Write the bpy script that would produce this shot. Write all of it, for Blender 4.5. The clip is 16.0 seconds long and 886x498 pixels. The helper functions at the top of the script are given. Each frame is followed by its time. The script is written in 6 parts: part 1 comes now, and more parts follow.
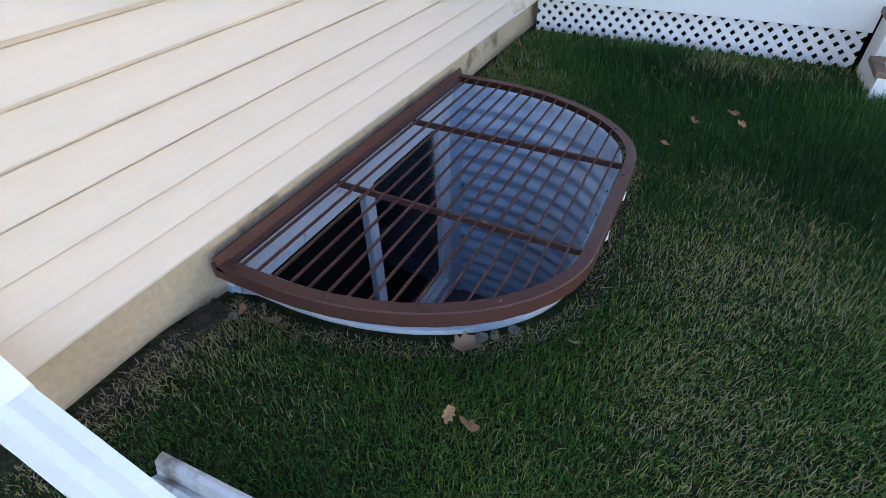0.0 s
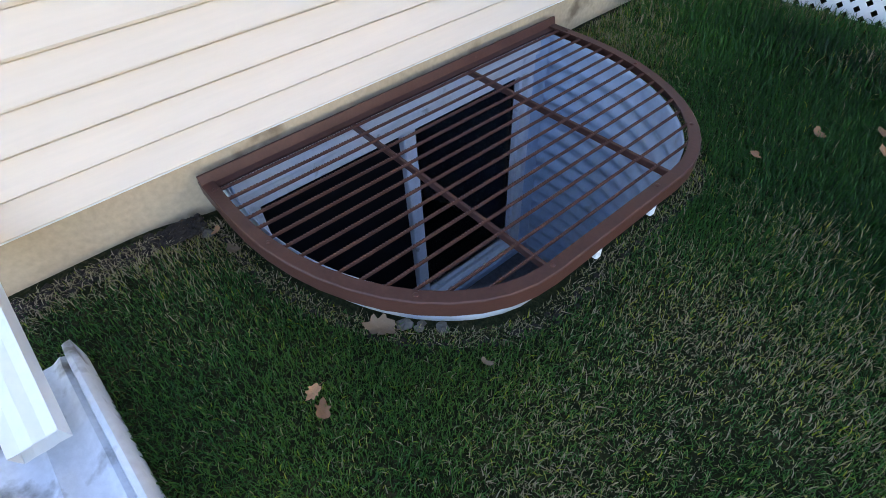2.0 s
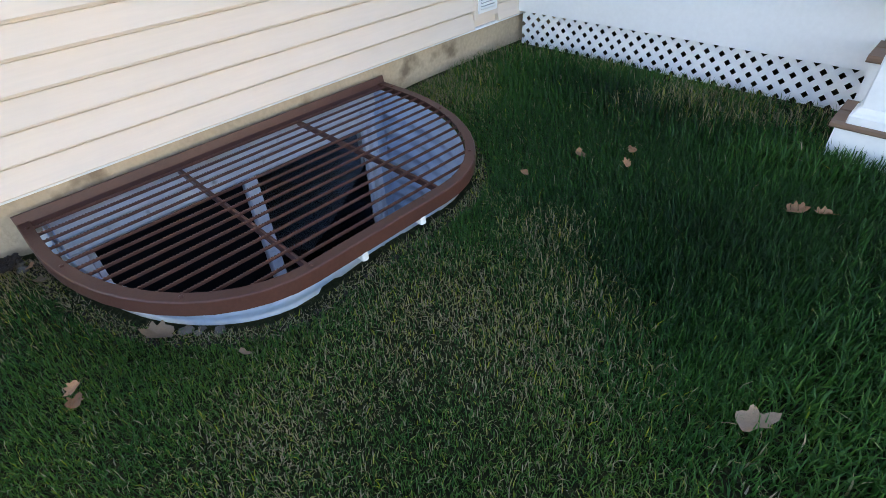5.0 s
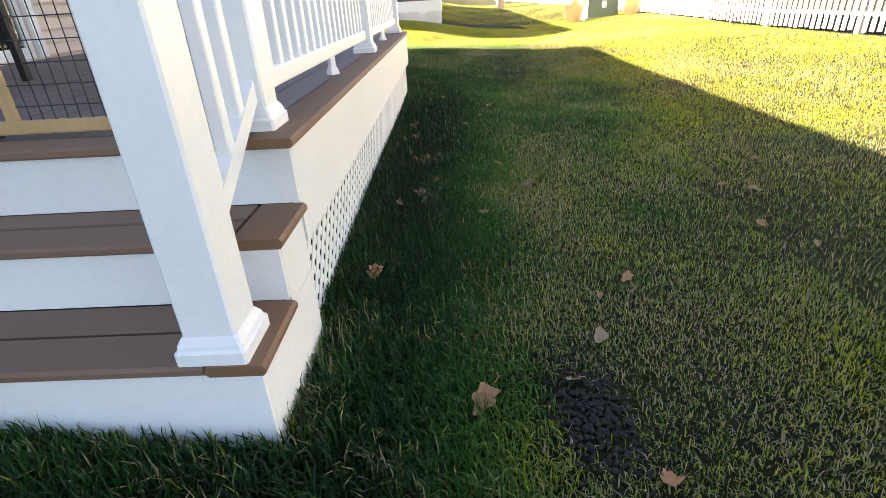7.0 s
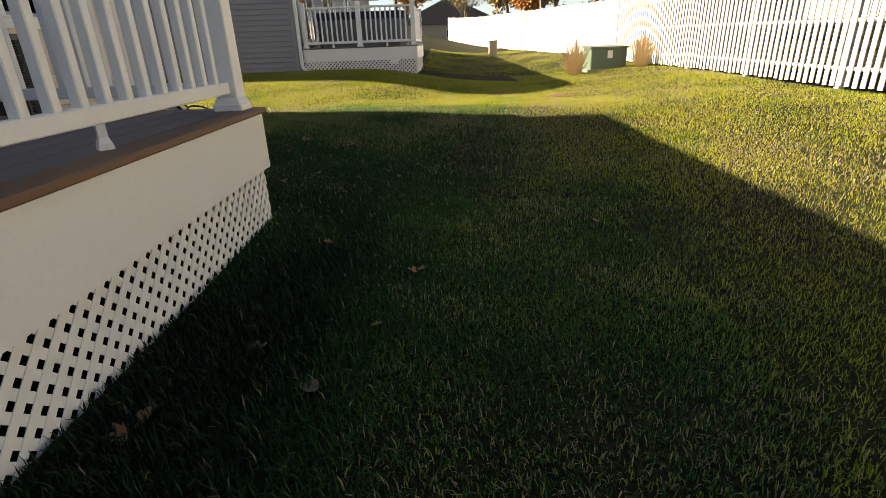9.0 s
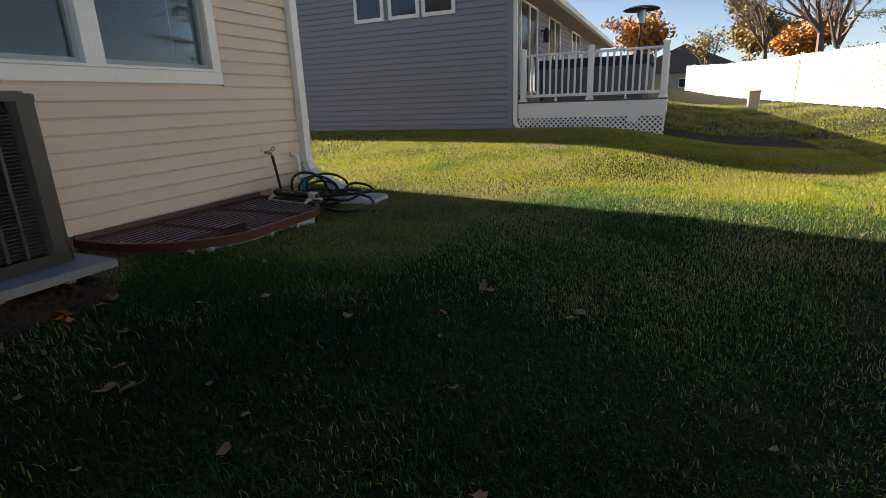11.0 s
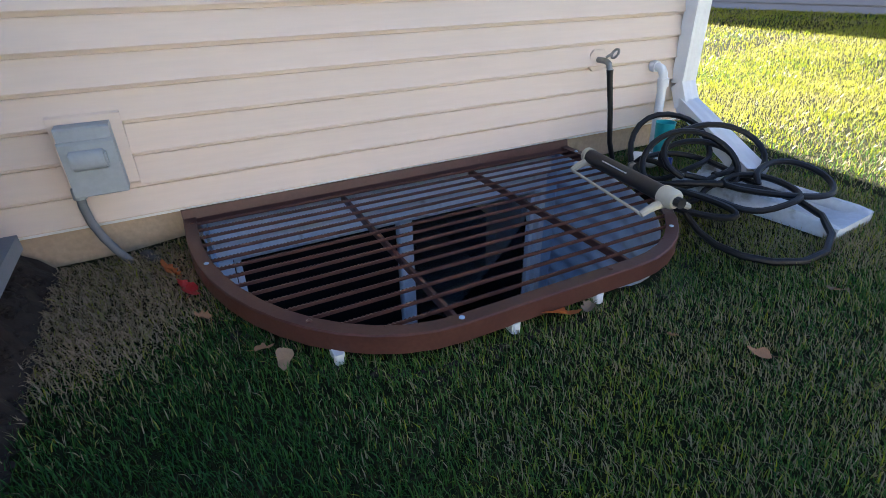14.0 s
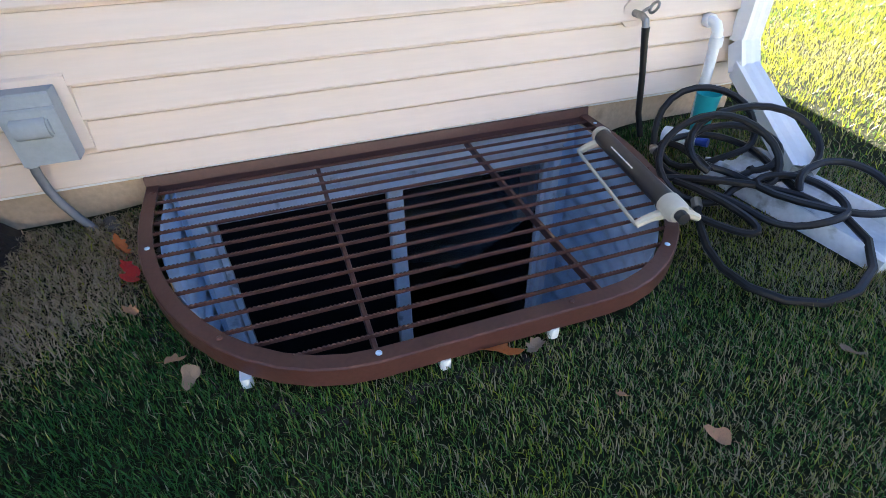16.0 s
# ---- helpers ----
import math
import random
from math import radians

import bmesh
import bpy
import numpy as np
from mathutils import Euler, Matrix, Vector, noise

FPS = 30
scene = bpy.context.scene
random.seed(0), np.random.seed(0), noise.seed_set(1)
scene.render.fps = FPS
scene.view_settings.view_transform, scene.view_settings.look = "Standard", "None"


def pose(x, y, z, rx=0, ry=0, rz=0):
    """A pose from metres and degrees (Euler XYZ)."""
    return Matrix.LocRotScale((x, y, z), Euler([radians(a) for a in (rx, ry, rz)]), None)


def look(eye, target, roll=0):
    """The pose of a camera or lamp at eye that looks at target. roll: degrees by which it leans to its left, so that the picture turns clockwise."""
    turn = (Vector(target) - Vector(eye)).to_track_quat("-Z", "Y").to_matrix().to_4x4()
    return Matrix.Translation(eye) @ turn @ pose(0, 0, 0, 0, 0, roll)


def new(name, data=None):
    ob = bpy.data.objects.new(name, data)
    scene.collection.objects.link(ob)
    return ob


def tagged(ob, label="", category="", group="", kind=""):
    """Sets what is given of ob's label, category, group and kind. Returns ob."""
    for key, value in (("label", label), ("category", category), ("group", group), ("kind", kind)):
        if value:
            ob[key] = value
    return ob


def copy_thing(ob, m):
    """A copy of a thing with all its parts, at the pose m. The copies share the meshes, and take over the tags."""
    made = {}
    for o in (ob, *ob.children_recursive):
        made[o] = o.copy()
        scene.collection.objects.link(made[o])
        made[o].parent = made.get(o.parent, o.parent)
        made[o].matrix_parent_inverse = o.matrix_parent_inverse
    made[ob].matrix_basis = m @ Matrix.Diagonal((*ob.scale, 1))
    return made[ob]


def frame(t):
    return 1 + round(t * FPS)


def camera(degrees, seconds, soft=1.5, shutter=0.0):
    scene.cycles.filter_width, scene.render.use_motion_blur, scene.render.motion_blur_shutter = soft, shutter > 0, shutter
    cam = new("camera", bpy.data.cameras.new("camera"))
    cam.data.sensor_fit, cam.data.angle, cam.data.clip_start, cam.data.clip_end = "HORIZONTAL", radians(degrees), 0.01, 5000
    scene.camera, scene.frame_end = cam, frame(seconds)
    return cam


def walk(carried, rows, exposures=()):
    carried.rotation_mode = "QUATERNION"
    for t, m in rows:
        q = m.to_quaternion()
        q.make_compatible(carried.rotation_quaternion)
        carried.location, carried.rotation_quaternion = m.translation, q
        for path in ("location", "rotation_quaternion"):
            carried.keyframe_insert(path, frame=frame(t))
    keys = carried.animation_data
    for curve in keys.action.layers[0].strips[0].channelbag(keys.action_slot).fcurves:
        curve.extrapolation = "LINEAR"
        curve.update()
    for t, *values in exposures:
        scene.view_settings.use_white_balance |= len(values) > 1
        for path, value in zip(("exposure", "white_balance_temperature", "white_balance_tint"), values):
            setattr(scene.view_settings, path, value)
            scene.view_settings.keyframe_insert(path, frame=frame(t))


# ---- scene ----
cam = camera(82.5, 16.0, soft=0.7)
PATH = [
    (0, (1.198, -0.708, 1.129), (0.474, 0.648, -0.150), -1.48),
    (0.5, (1.256, -0.668, 1.121), (0.478, 0.656, -0.161), 0.18),
    (1, (1.337, -0.542, 1.093), (0.504, 0.662, -0.269), 1.08),
    (1.5, (1.445, -0.346, 1.121), (0.549, 0.703, -0.326), 1.67),
    (2, (1.554, -0.198, 1.140), (0.475, 0.645, -0.317), -3.40),
    (2.5, (1.670, -0.078, 1.139), (0.500, 0.643, -0.314), -2.34),
    (3, (1.711, -0.031, 1.144), (0.490, 0.646, -0.287), -2.36),
    (3.2, (1.718, -0.017, 1.144), (0.489, 0.656, -0.283), -2.00),
    (5.3, (2.403, 0.072, 1.072), (1.365, 1.289, -0.128), -4.71),
    (5.5, (2.576, 0.156, 1.053), (1.633, 1.475, -0.118), -5.00),
    (6, (3.005, 0.523, 1.026), (2.349, 2.074, -0.053), -4.88),
    (6.5, (3.377, 1.006, 0.943), (3.090, 2.717, -0.052), -4.40),
    (7, (3.696, 1.579, 0.863), (3.644, 3.369, -0.027), -3.21),
    (7.5, (4.048, 2.265, 0.838), (4.047, 4.077, -0.009), -2.55),
    (8, (4.263, 3.070, 0.907), (4.266, 4.895, 0.087), -2.44),
    (8.2, (4.338, 3.439, 0.887), (4.340, 5.268, 0.076), -2.19),
    (10.3, (3.967, 6.762, 0.823), (3.583, 8.629, 0.218), -3.22),
    (10.5, (3.897, 7.056, 0.856), (3.397, 8.903, 0.272), -3.09),
    (11, (3.617, 7.699, 0.909), (2.839, 9.454, 0.350), -2.12),
    (11.5, (3.273, 8.270, 0.907), (2.223, 9.879, 0.353), -1.36),
    (12, (2.912, 8.736, 0.904), (1.699, 10.226, 0.348), -0.88),
    (12.5, (2.526, 9.111, 0.920), (1.162, 10.453, 0.336), -0.42),
    (13, (2.237, 9.376, 0.912), (0.746, 10.536, 0.257), -0.64),
    (13.5, (2.048, 9.627, 0.856), (0.474, 10.584, 0.077), -0.91),
    (14, (1.926, 9.794, 0.844), (0.352, 10.593, -0.098), -1.27),
    (14.5, (1.872, 9.878, 0.868), (0.305, 10.552, -0.177), -1.60),
    (15, (1.846, 10.011, 0.892), (0.281, 10.645, -0.180), -1.44),
    (15.5, (1.835, 10.128, 0.924), (0.291, 10.721, -0.201), -1.12),
    (16, (1.800, 10.193, 0.967), (0.289, 10.701, -0.241), -1.16),
]

EXPOSURES = [(0.0, 4.00, 7200, 18), (3.2, 4.22, 7250, 18), (5.5, 4.06, 7650, 18), (6.0, 4.2, 7650, 18), (6.5, 4.12, 7850, 18), (7.0, 3.63, 7900, 18), (7.5, 2.88, 8350, 18), (8.0, 2.40, 8450, 16), (10.3, 1.70, 7750, 16),
             (11.0, 1.70, 7200, 15), (11.5, 1.93, 6470, 15), (12.0, 2.23, 6270, 15), (12.5, 2.58, 6120, 15), (13.5, 3.03, 6070, 15), (14.5, 3.38, 6020, 15), (16.0, 3.68, 6020, 15)]
walk(cam, [(t, look(eye, target, roll)) for t, eye, target, roll in PATH], EXPOSURES)

# ---- world and sun ----
SUN_ELEV = 27.5
SUN_AZ = -78.0  # clockwise from +y
world = bpy.data.worlds.new("sky")
scene.world = world
world.use_nodes = True
sky = world.node_tree.nodes.new("ShaderNodeTexSky")
sky.sky_type, sky.sun_disc = "NISHITA", False
sky.air_density, sky.dust_density, sky.ozone_density = 0.72, 0.2, 1.5
sky.sun_elevation, sky.sun_rotation = radians(SUN_ELEV), radians(SUN_AZ)
bg = world.node_tree.nodes["Background"]
bg.inputs["Strength"].default_value = 0.05
world.node_tree.links.new(sky.outputs["Color"], bg.inputs["Color"])
sun = new("sun", bpy.data.lights.new("sun", "SUN"))
sun.data.energy, sun.data.angle, sun.data.color = 5.0, radians(0.5), (1.0, 0.93, 0.82)
_az, _el = radians(SUN_AZ), radians(SUN_ELEV)
sun_from = Vector((math.sin(_az) * math.cos(_el), math.cos(_az) * math.cos(_el), math.sin(_el)))
sun.matrix_world = look(sun_from * 60, (0, 0, 0))


# ---- materials ----
def surface(name, color, rough=0.6, metal=0.0, vary=0.15, scale=6.0, fine=60.0, bump=0.15, stretch=(1, 1, 1), stain=None, stain_at=0.62, stain_scale=3.0, rand=0.0, spec=0.5, coat=0.0):
    """A surface with colour that varies at two scales, stains of their own colour, and fine relief."""
    m = bpy.data.materials.new(name)
    m.use_nodes = True
    nt = m.node_tree
    n, lk = nt.nodes, nt.links.new
    b = n["Principled BSDF"]
    b.inputs["Metallic"].default_value = metal
    b.inputs["Specular IOR Level"].default_value = spec
    b.inputs["Coat Weight"].default_value = coat
    tc, mp = n.new("ShaderNodeTexCoord"), n.new("ShaderNodeMapping")
    mp.inputs["Scale"].default_value = stretch
    lk(tc.outputs["Object"], mp.inputs["Vector"])

    def noise_node(s, detail=3.0):
        t = n.new("ShaderNodeTexNoise")
        t.inputs["Scale"].default_value, t.inputs["Detail"].default_value = s, detail
        lk(mp.outputs["Vector"], t.inputs["Vector"])
        return t

    big, small = noise_node(scale), noise_node(fine, 4.0)
    both = n.new("ShaderNodeMath")
    both.operation = "MULTIPLY_ADD"
    both.inputs[1].default_value = 0.5
    lk(small.outputs["Fac"], both.inputs[0])
    half = n.new("ShaderNodeMath")
    half.operation = "MULTIPLY"
    half.inputs[1].default_value = 0.5
    lk(big.outputs["Fac"], half.inputs[0])
    lk(half.outputs[0], both.inputs[2])
    ramp = n.new("ShaderNodeMapRange")
    ramp.inputs["From Min"].default_value, ramp.inputs["From Max"].default_value = 0.3, 0.7
    ramp.inputs["To Min"].default_value, ramp.inputs["To Max"].default_value = 1 - vary, 1 + vary
    lk(both.outputs[0], ramp.inputs["Value"])
    value = ramp.outputs["Result"]
    if rand:
        oi = n.new("ShaderNodeObjectInfo")
        rr = n.new("ShaderNodeMapRange")
        rr.inputs["To Min"].default_value, rr.inputs["To Max"].default_value = 1 - rand, 1 + rand
        lk(oi.outputs["Random"], rr.inputs["Value"])
        mul = n.new("ShaderNodeMath")
        mul.operation = "MULTIPLY"
        lk(value, mul.inputs[0]), lk(rr.outputs["Result"], mul.inputs[1])
        value = mul.outputs[0]
    mix = n.new("ShaderNodeVectorMath")
    mix.operation = "SCALE"
    mix.inputs[0].default_value = color
    lk(value, mix.inputs["Scale"])
    col = mix.outputs["Vector"]
    if stain:
        spots = noise_node(stain_scale, 6.0)
        cut = n.new("ShaderNodeMapRange")
        cut.inputs["From Min"].default_value, cut.inputs["From Max"].default_value = stain_at, stain_at + 0.12
        lk(spots.outputs["Fac"], cut.inputs["Value"])
        mx = n.new("ShaderNodeMix")
        mx.data_type = "RGBA"
        mx.inputs["B"].default_value = (*stain, 1)
        lk(cut.outputs["Result"], mx.inputs["Factor"])
        lk(col, mx.inputs["A"])
        col = mx.outputs["Result"]
    lk(col, b.inputs["Base Color"])
    rg = n.new("ShaderNodeMapRange")
    rg.inputs["To Min"].default_value, rg.inputs["To Max"].default_value = max(0.02, rough - 0.12), min(1, rough + 0.12)
    lk(small.outputs["Fac"], rg.inputs["Value"])
    lk(rg.outputs["Result"], b.inputs["Roughness"])
    if bump:
        bp = n.new("ShaderNodeBump")
        bp.inputs["Strength"].default_value, bp.inputs["Distance"].default_value = bump, 0.004
        lk(small.outputs["Fac"], bp.inputs["Height"])
        lk(bp.outputs["Normal"], b.inputs["Normal"])
    return m


def glass(name, tint=(0.9, 0.95, 0.95)):
    m = bpy.data.materials.new(name)
    m.use_nodes = True
    nt = m.node_tree
    n, lk = nt.nodes, nt.links.new
    n.remove(n["Principled BSDF"])
    tr, gl, mx, fr = n.new("ShaderNodeBsdfTransparent"), n.new("ShaderNodeBsdfGlossy"), n.new("ShaderNodeMixShader"), n.new("ShaderNodeFresnel")
    tr.inputs["Color"].default_value = (*tint, 1)
    gl.inputs["Roughness"].default_value = 0.01
    fr.inputs["IOR"].default_value = 1.45
    lk(fr.outputs[0], mx.inputs[0]), lk(tr.outputs[0], mx.inputs[1]), lk(gl.outputs[0], mx.inputs[2])
    lk(mx.outputs[0], n["Material Output"].inputs["Surface"])
    return m


def grass_material():
    m = bpy.data.materials.new("grass_blades")
    m.use_nodes = True
    nt = m.node_tree
    n, lk = nt.nodes, nt.links.new
    b = n["Principled BSDF"]
    at = n.new("ShaderNodeAttribute")
    at.attribute_name = "dry"
    cr = n.new("ShaderNodeValToRGB")
    e = cr.color_ramp.elements
    # Dark end doubles as painted shade, the 0.5 stop as sunlit lawn.
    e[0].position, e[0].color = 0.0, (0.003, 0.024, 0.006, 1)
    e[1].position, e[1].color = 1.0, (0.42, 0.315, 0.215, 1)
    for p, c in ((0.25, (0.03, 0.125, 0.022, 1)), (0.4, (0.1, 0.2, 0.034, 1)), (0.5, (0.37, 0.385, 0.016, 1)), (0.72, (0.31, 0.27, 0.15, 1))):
        k = e.new(p)
        k.color = c
    lk(at.outputs["Fac"], cr.inputs["Fac"])
    lk(cr.outputs["Color"], b.inputs["Base Color"])
    b.inputs["Roughness"].default_value = 0.42
    b.inputs["Specular IOR Level"].default_value = 0.32
    tl, mx = n.new("ShaderNodeBsdfTranslucent"), n.new("ShaderNodeMixShader")
    lk(cr.outputs["Color"], tl.inputs["Color"])
    mx.inputs[0].default_value = 0.4
    lk(b.outputs[0], mx.inputs[1]), lk(tl.outputs[0], mx.inputs[2])
    lk(mx.outputs[0], n["Material Output"].inputs["Surface"])
    return m


def ground_material():
    m = bpy.data.materials.new("lawn_soil")
    m.use_nodes = True
    nt = m.node_tree
    n, lk = nt.nodes, nt.links.new
    b = n["Principled BSDF"]
    b.inputs["Roughness"].default_value = 0.95
    b.inputs["Specular IOR Level"].default_value = 0.1
    tc = n.new("ShaderNodeTexCoord")

    def tex(s, d=5.0):
        t = n.new("ShaderNodeTexNoise")
        t.inputs["Scale"].default_value, t.inputs["Detail"].default_value = s, d
        lk(tc.outputs["Object"], t.inputs["Vector"])
        return t

    a, c, d = tex(1.3), tex(70), tex(14)
    cr = n.new("ShaderNodeValToRGB")
    e = cr.color_ramp.elements
    e[0].position, e[0].color = 0.3, (0.005, 0.007, 0.003, 1)
    e[1].position, e[1].color = 0.78, (0.12, 0.095, 0.045, 1)
    k = e.new(0.52)
    k.color = (0.022, 0.026, 0.01, 1)
    mixa = n.new("ShaderNodeMath")
    mixa.operation = "MULTIPLY_ADD"
    mixa.inputs[1].default_value = 0.45
    lk(c.outputs["Fac"], mixa.inputs[0])
    hb = n.new("ShaderNodeMath")
    hb.operation = "MULTIPLY_ADD"
    hb.inputs[1].default_value = 0.3
    lk(d.outputs["Fac"], hb.inputs[0])
    hc = n.new("ShaderNodeMath")
    hc.operation = "MULTIPLY"
    hc.inputs[1].default_value = 0.25
    lk(a.outputs["Fac"], hc.inputs[0])
    lk(hc.outputs[0], hb.inputs[2])
    lk(hb.outputs[0], mixa.inputs[2])
    lk(mixa.outputs[0], cr.inputs["Fac"])
    lk(cr.outputs["Color"], b.inputs["Base Color"])
    bp = n.new("ShaderNodeBump")
    bp.inputs["Strength"].default_value, bp.inputs["Distance"].default_value = 0.8, 0.02
    lk(c.outputs["Fac"], bp.inputs["Height"])
    lk(bp.outputs["Normal"], b.inputs["Normal"])
    return m


CREAM = surface("cream_vinyl_siding", (0.75, 0.62, 0.515), 0.5, vary=0.05, scale=1.2, fine=40, bump=0.12, stretch=(1, 0.15, 2), stain=(0.5, 0.4, 0.28), stain_at=0.72, stain_scale=9, rand=0.02)
GRAYS = surface("gray_vinyl_siding", (0.235, 0.245, 0.275), 0.55, vary=0.06, scale=1.5, fine=30, bump=0.1, stretch=(0.15, 1, 2), rand=0.03)
CONCRETE = surface("painted_foundation", (0.5, 0.385, 0.265), 0.9, vary=0.2, scale=3, fine=45, bump=0.5, stain=(0.2, 0.14, 0.09), stain_at=0.6, stain_scale=5)
BROWN = surface("brown_coated_steel", (0.085, 0.036, 0.028), 0.38, vary=0.2, scale=8, fine=90, bump=0.12, spec=0.3, stain=(0.2, 0.13, 0.11), stain_at=0.7, stain_scale=14)
GALV = surface("galvanized_steel", (0.48, 0.63, 0.8), 0.42, metal=0.15, vary=0.14, scale=5, fine=35, bump=0.1, stain=(0.3, 0.31, 0.32), stain_at=0.66, stain_scale=6)
VINYL = surface("white_vinyl", (0.85, 0.85, 0.84), 0.4, vary=0.04, scale=2, fine=50, bump=0.06, stain=(0.6, 0.58, 0.52), stain_at=0.74, stain_scale=7)
DULLWHITE = surface("weathered_white_frame", (0.82, 0.85, 0.88), 0.5, vary=0.1, scale=6, fine=50, bump=0.2, stain=(0.35, 0.36, 0.36), stain_at=0.62, stain_scale=11)
TREAD = surface("brown_composite_board", (0.21, 0.125, 0.082), 0.6, vary=0.13, scale=5, fine=70, bump=0.3, stretch=(0.12, 1, 1), rand=0.05)
BOARD = surface("gray_brown_composite_board", (0.17, 0.13, 0.115), 0.62, vary=0.14, scale=5, fine=70, bump=0.3, stretch=(1, 0.12, 1), rand=0.08)
EDGE = surface("brown_composite_edge", (0.2, 0.105, 0.055), 0.6, vary=0.12, scale=5, fine=70, bump=0.25, stretch=(1, 0.12, 1))
# Near black stands in for the lack of light inside the house.
DARK = surface("unlit_interior", (0.018, 0.018, 0.02), 0.9, vary=0.2)
SCREEN = surface("black_insect_screen", (0.008, 0.008, 0.009), 0.9, vary=0.2, fine=200, spec=0.1)
GRAVEL = surface("dark_gravel", (0.1, 0.1, 0.105), 0.9, vary=0.5, scale=30, fine=80, bump=1.0)
SHINGLE = surface("brown_gray_shingle", (0.14, 0.115, 0.1), 0.9, vary=0.3, scale=8, fine=50, bump=0.5)
PANE = glass("window_pane")
GRASS = grass_material()
LAWN = ground_material()


# ---- mesh helpers ----
AT = {}


class Geo:
    def __init__(self):
        self.v, self.f = [], []

    def raw(self, verts, faces):
        k = len(self.v)
        self.v += [tuple(p) for p in verts]
        self.f += [tuple(i + k for i in face) for face in faces]
        return self

    def prism(self, pts, axis, a0, a1):
        """A flat outline drawn out along an axis: y takes (x, z), z takes (x, y), x takes (y, z)."""
        put = {"y": lambda p, a: (p[0], a, p[1]), "z": lambda p, a: (p[0], p[1], a), "x": lambda p, a: (a, p[0], p[1])}[axis]
        n = len(pts)
        verts = [put(p, a0) for p in pts] + [put(p, a1) for p in pts]
        area = sum(pts[i][0] * pts[(i + 1) % n][1] - pts[(i + 1) % n][0] * pts[i][1] for i in range(n))
        flip = (area > 0) == (axis == "y")
        faces = [tuple(range(n))[::-1], tuple(range(n, 2 * n))] + [(i, (i + 1) % n, n + (i + 1) % n, n + i) for i in range(n)]
        return self.raw(verts, [face[::-1] for face in faces] if flip else faces)

    def box(self, x0, x1, y0, y1, z0, z1, c=0.0, axis="z"):
        """A block whose long edges along the axis are cut by c."""
        (p0, p1), (q0, q1), (a0, a1) = {"z": ((x0, x1), (y0, y1), (z0, z1)), "y": ((x0, x1), (z0, z1), (y0, y1)), "x": ((y0, y1), (z0, z1), (x0, x1))}[axis]
        if c:
            pts = [(p0 + c, q0), (p1 - c, q0), (p1, q0 + c), (p1, q1 - c), (p1 - c, q1), (p0 + c, q1), (p0, q1 - c), (p0, q0 + c)]
        else:
            pts = [(p0, q0), (p1, q0), (p1, q1), (p0, q1)]
        return self.prism(pts, axis, a0, a1)

    def tube(self, path, r, n=8, caps=True):
        path = [Vector(p) for p in path]
        radii = r if isinstance(r, (list, tuple)) else [r] * len(path)
        side, rings = None, []
        for i, p in enumerate(path):
            d = (path[min(i + 1, len(path) - 1)] - path[max(i - 1, 0)]).normalized()
            side = (side - d * side.dot(d)) if side is not None else d.cross(Vector((0.31, 0.17, 0.93)))
            if side.length < 1e-4:
                side = d.cross(Vector((0.9, 0.2, 0.1)))
            side.normalize()
            up = d.cross(side)
            rings.append([p + (side * math.cos(a) + up * math.sin(a)) * radii[i] for a in (2 * math.pi * k / n for k in range(n))])
        faces = [(i * n + k, i * n + (k + 1) % n, (i + 1) * n + (k + 1) % n, (i + 1) * n + k) for i in range(len(path) - 1) for k in range(n)]
        if caps:
            faces += [tuple(range(n))[::-1], tuple((len(path) - 1) * n + k for k in range(n))]
        return self.raw([q for ring in rings for q in ring], faces)

    def lathe(self, profile, c, n=16):
        verts = [(c[0] + r * math.cos(2 * math.pi * k / n), c[1] + r * math.sin(2 * math.pi * k / n), c[2] + z) for r, z in profile for k in range(n)]
        m = len(profile)
        faces = [(i * n + k, i * n + (k + 1) % n, (i + 1) * n + (k + 1) % n, (i + 1) * n + k) for i in range(m - 1) for k in range(n)]
        return self.raw(verts, faces + [tuple(range(n))[::-1], tuple((m - 1) * n + k for k in range(n))])

    def mesh(self, name, origin=(0, 0, 0)):
        me = bpy.data.meshes.new(name)
        o = Vector(origin)
        me.from_pydata([tuple(Vector(p) - o) for p in self.v], [], self.f)
        me.update()
        return me


def smooth(ob, angle=40):
    me = ob.data
    me.polygons.foreach_set("use_smooth", [True] * len(me.polygons))
    me.set_sharp_from_angle(angle=radians(angle))
    return ob


def thing(name, at, label="", category="", group="", kind=""):
    ob = tagged(new(name), label, category, group, kind)
    ob.location, AT[ob] = at, Vector(at)
    return ob


def part(name, geo, material, parent, label="", round_off=False):
    """One mesh under a thing or a part; the geometry is given in world metres."""
    at = AT[parent]
    ob = new(name, geo.mesh(name, at))
    ob.data.materials.append(material)
    ob.parent, AT[ob] = parent, at
    if round_off:
        smooth(ob)
    return tagged(ob, label)


def solo(name, geo, material, at=(0, 0, 0), label="", category="", group="", kind="", round_off=False):
    ob = new(name, geo.mesh(name, at))
    ob.data.materials.append(material)
    ob.location, AT[ob] = at, Vector(at)
    if round_off:
        smooth(ob)
    return tagged(ob, label, category, group, kind)


def twin(name, mesh, material, at, parent, label=""):
    """A part that shares its mesh with others."""
    ob = new(name, mesh)
    if not mesh.materials:
        mesh.materials.append(material)
    ob.parent, ob.location, AT[ob] = parent, Vector(at) - AT[parent], Vector(at)
    return tagged(ob, label)


# ---- the lie of the land ----
def ease(a, b, v):
    s = np.clip((np.asarray(v, float) - a) / (b - a), 0, 1)
    return s * s * (3 - 2 * s)


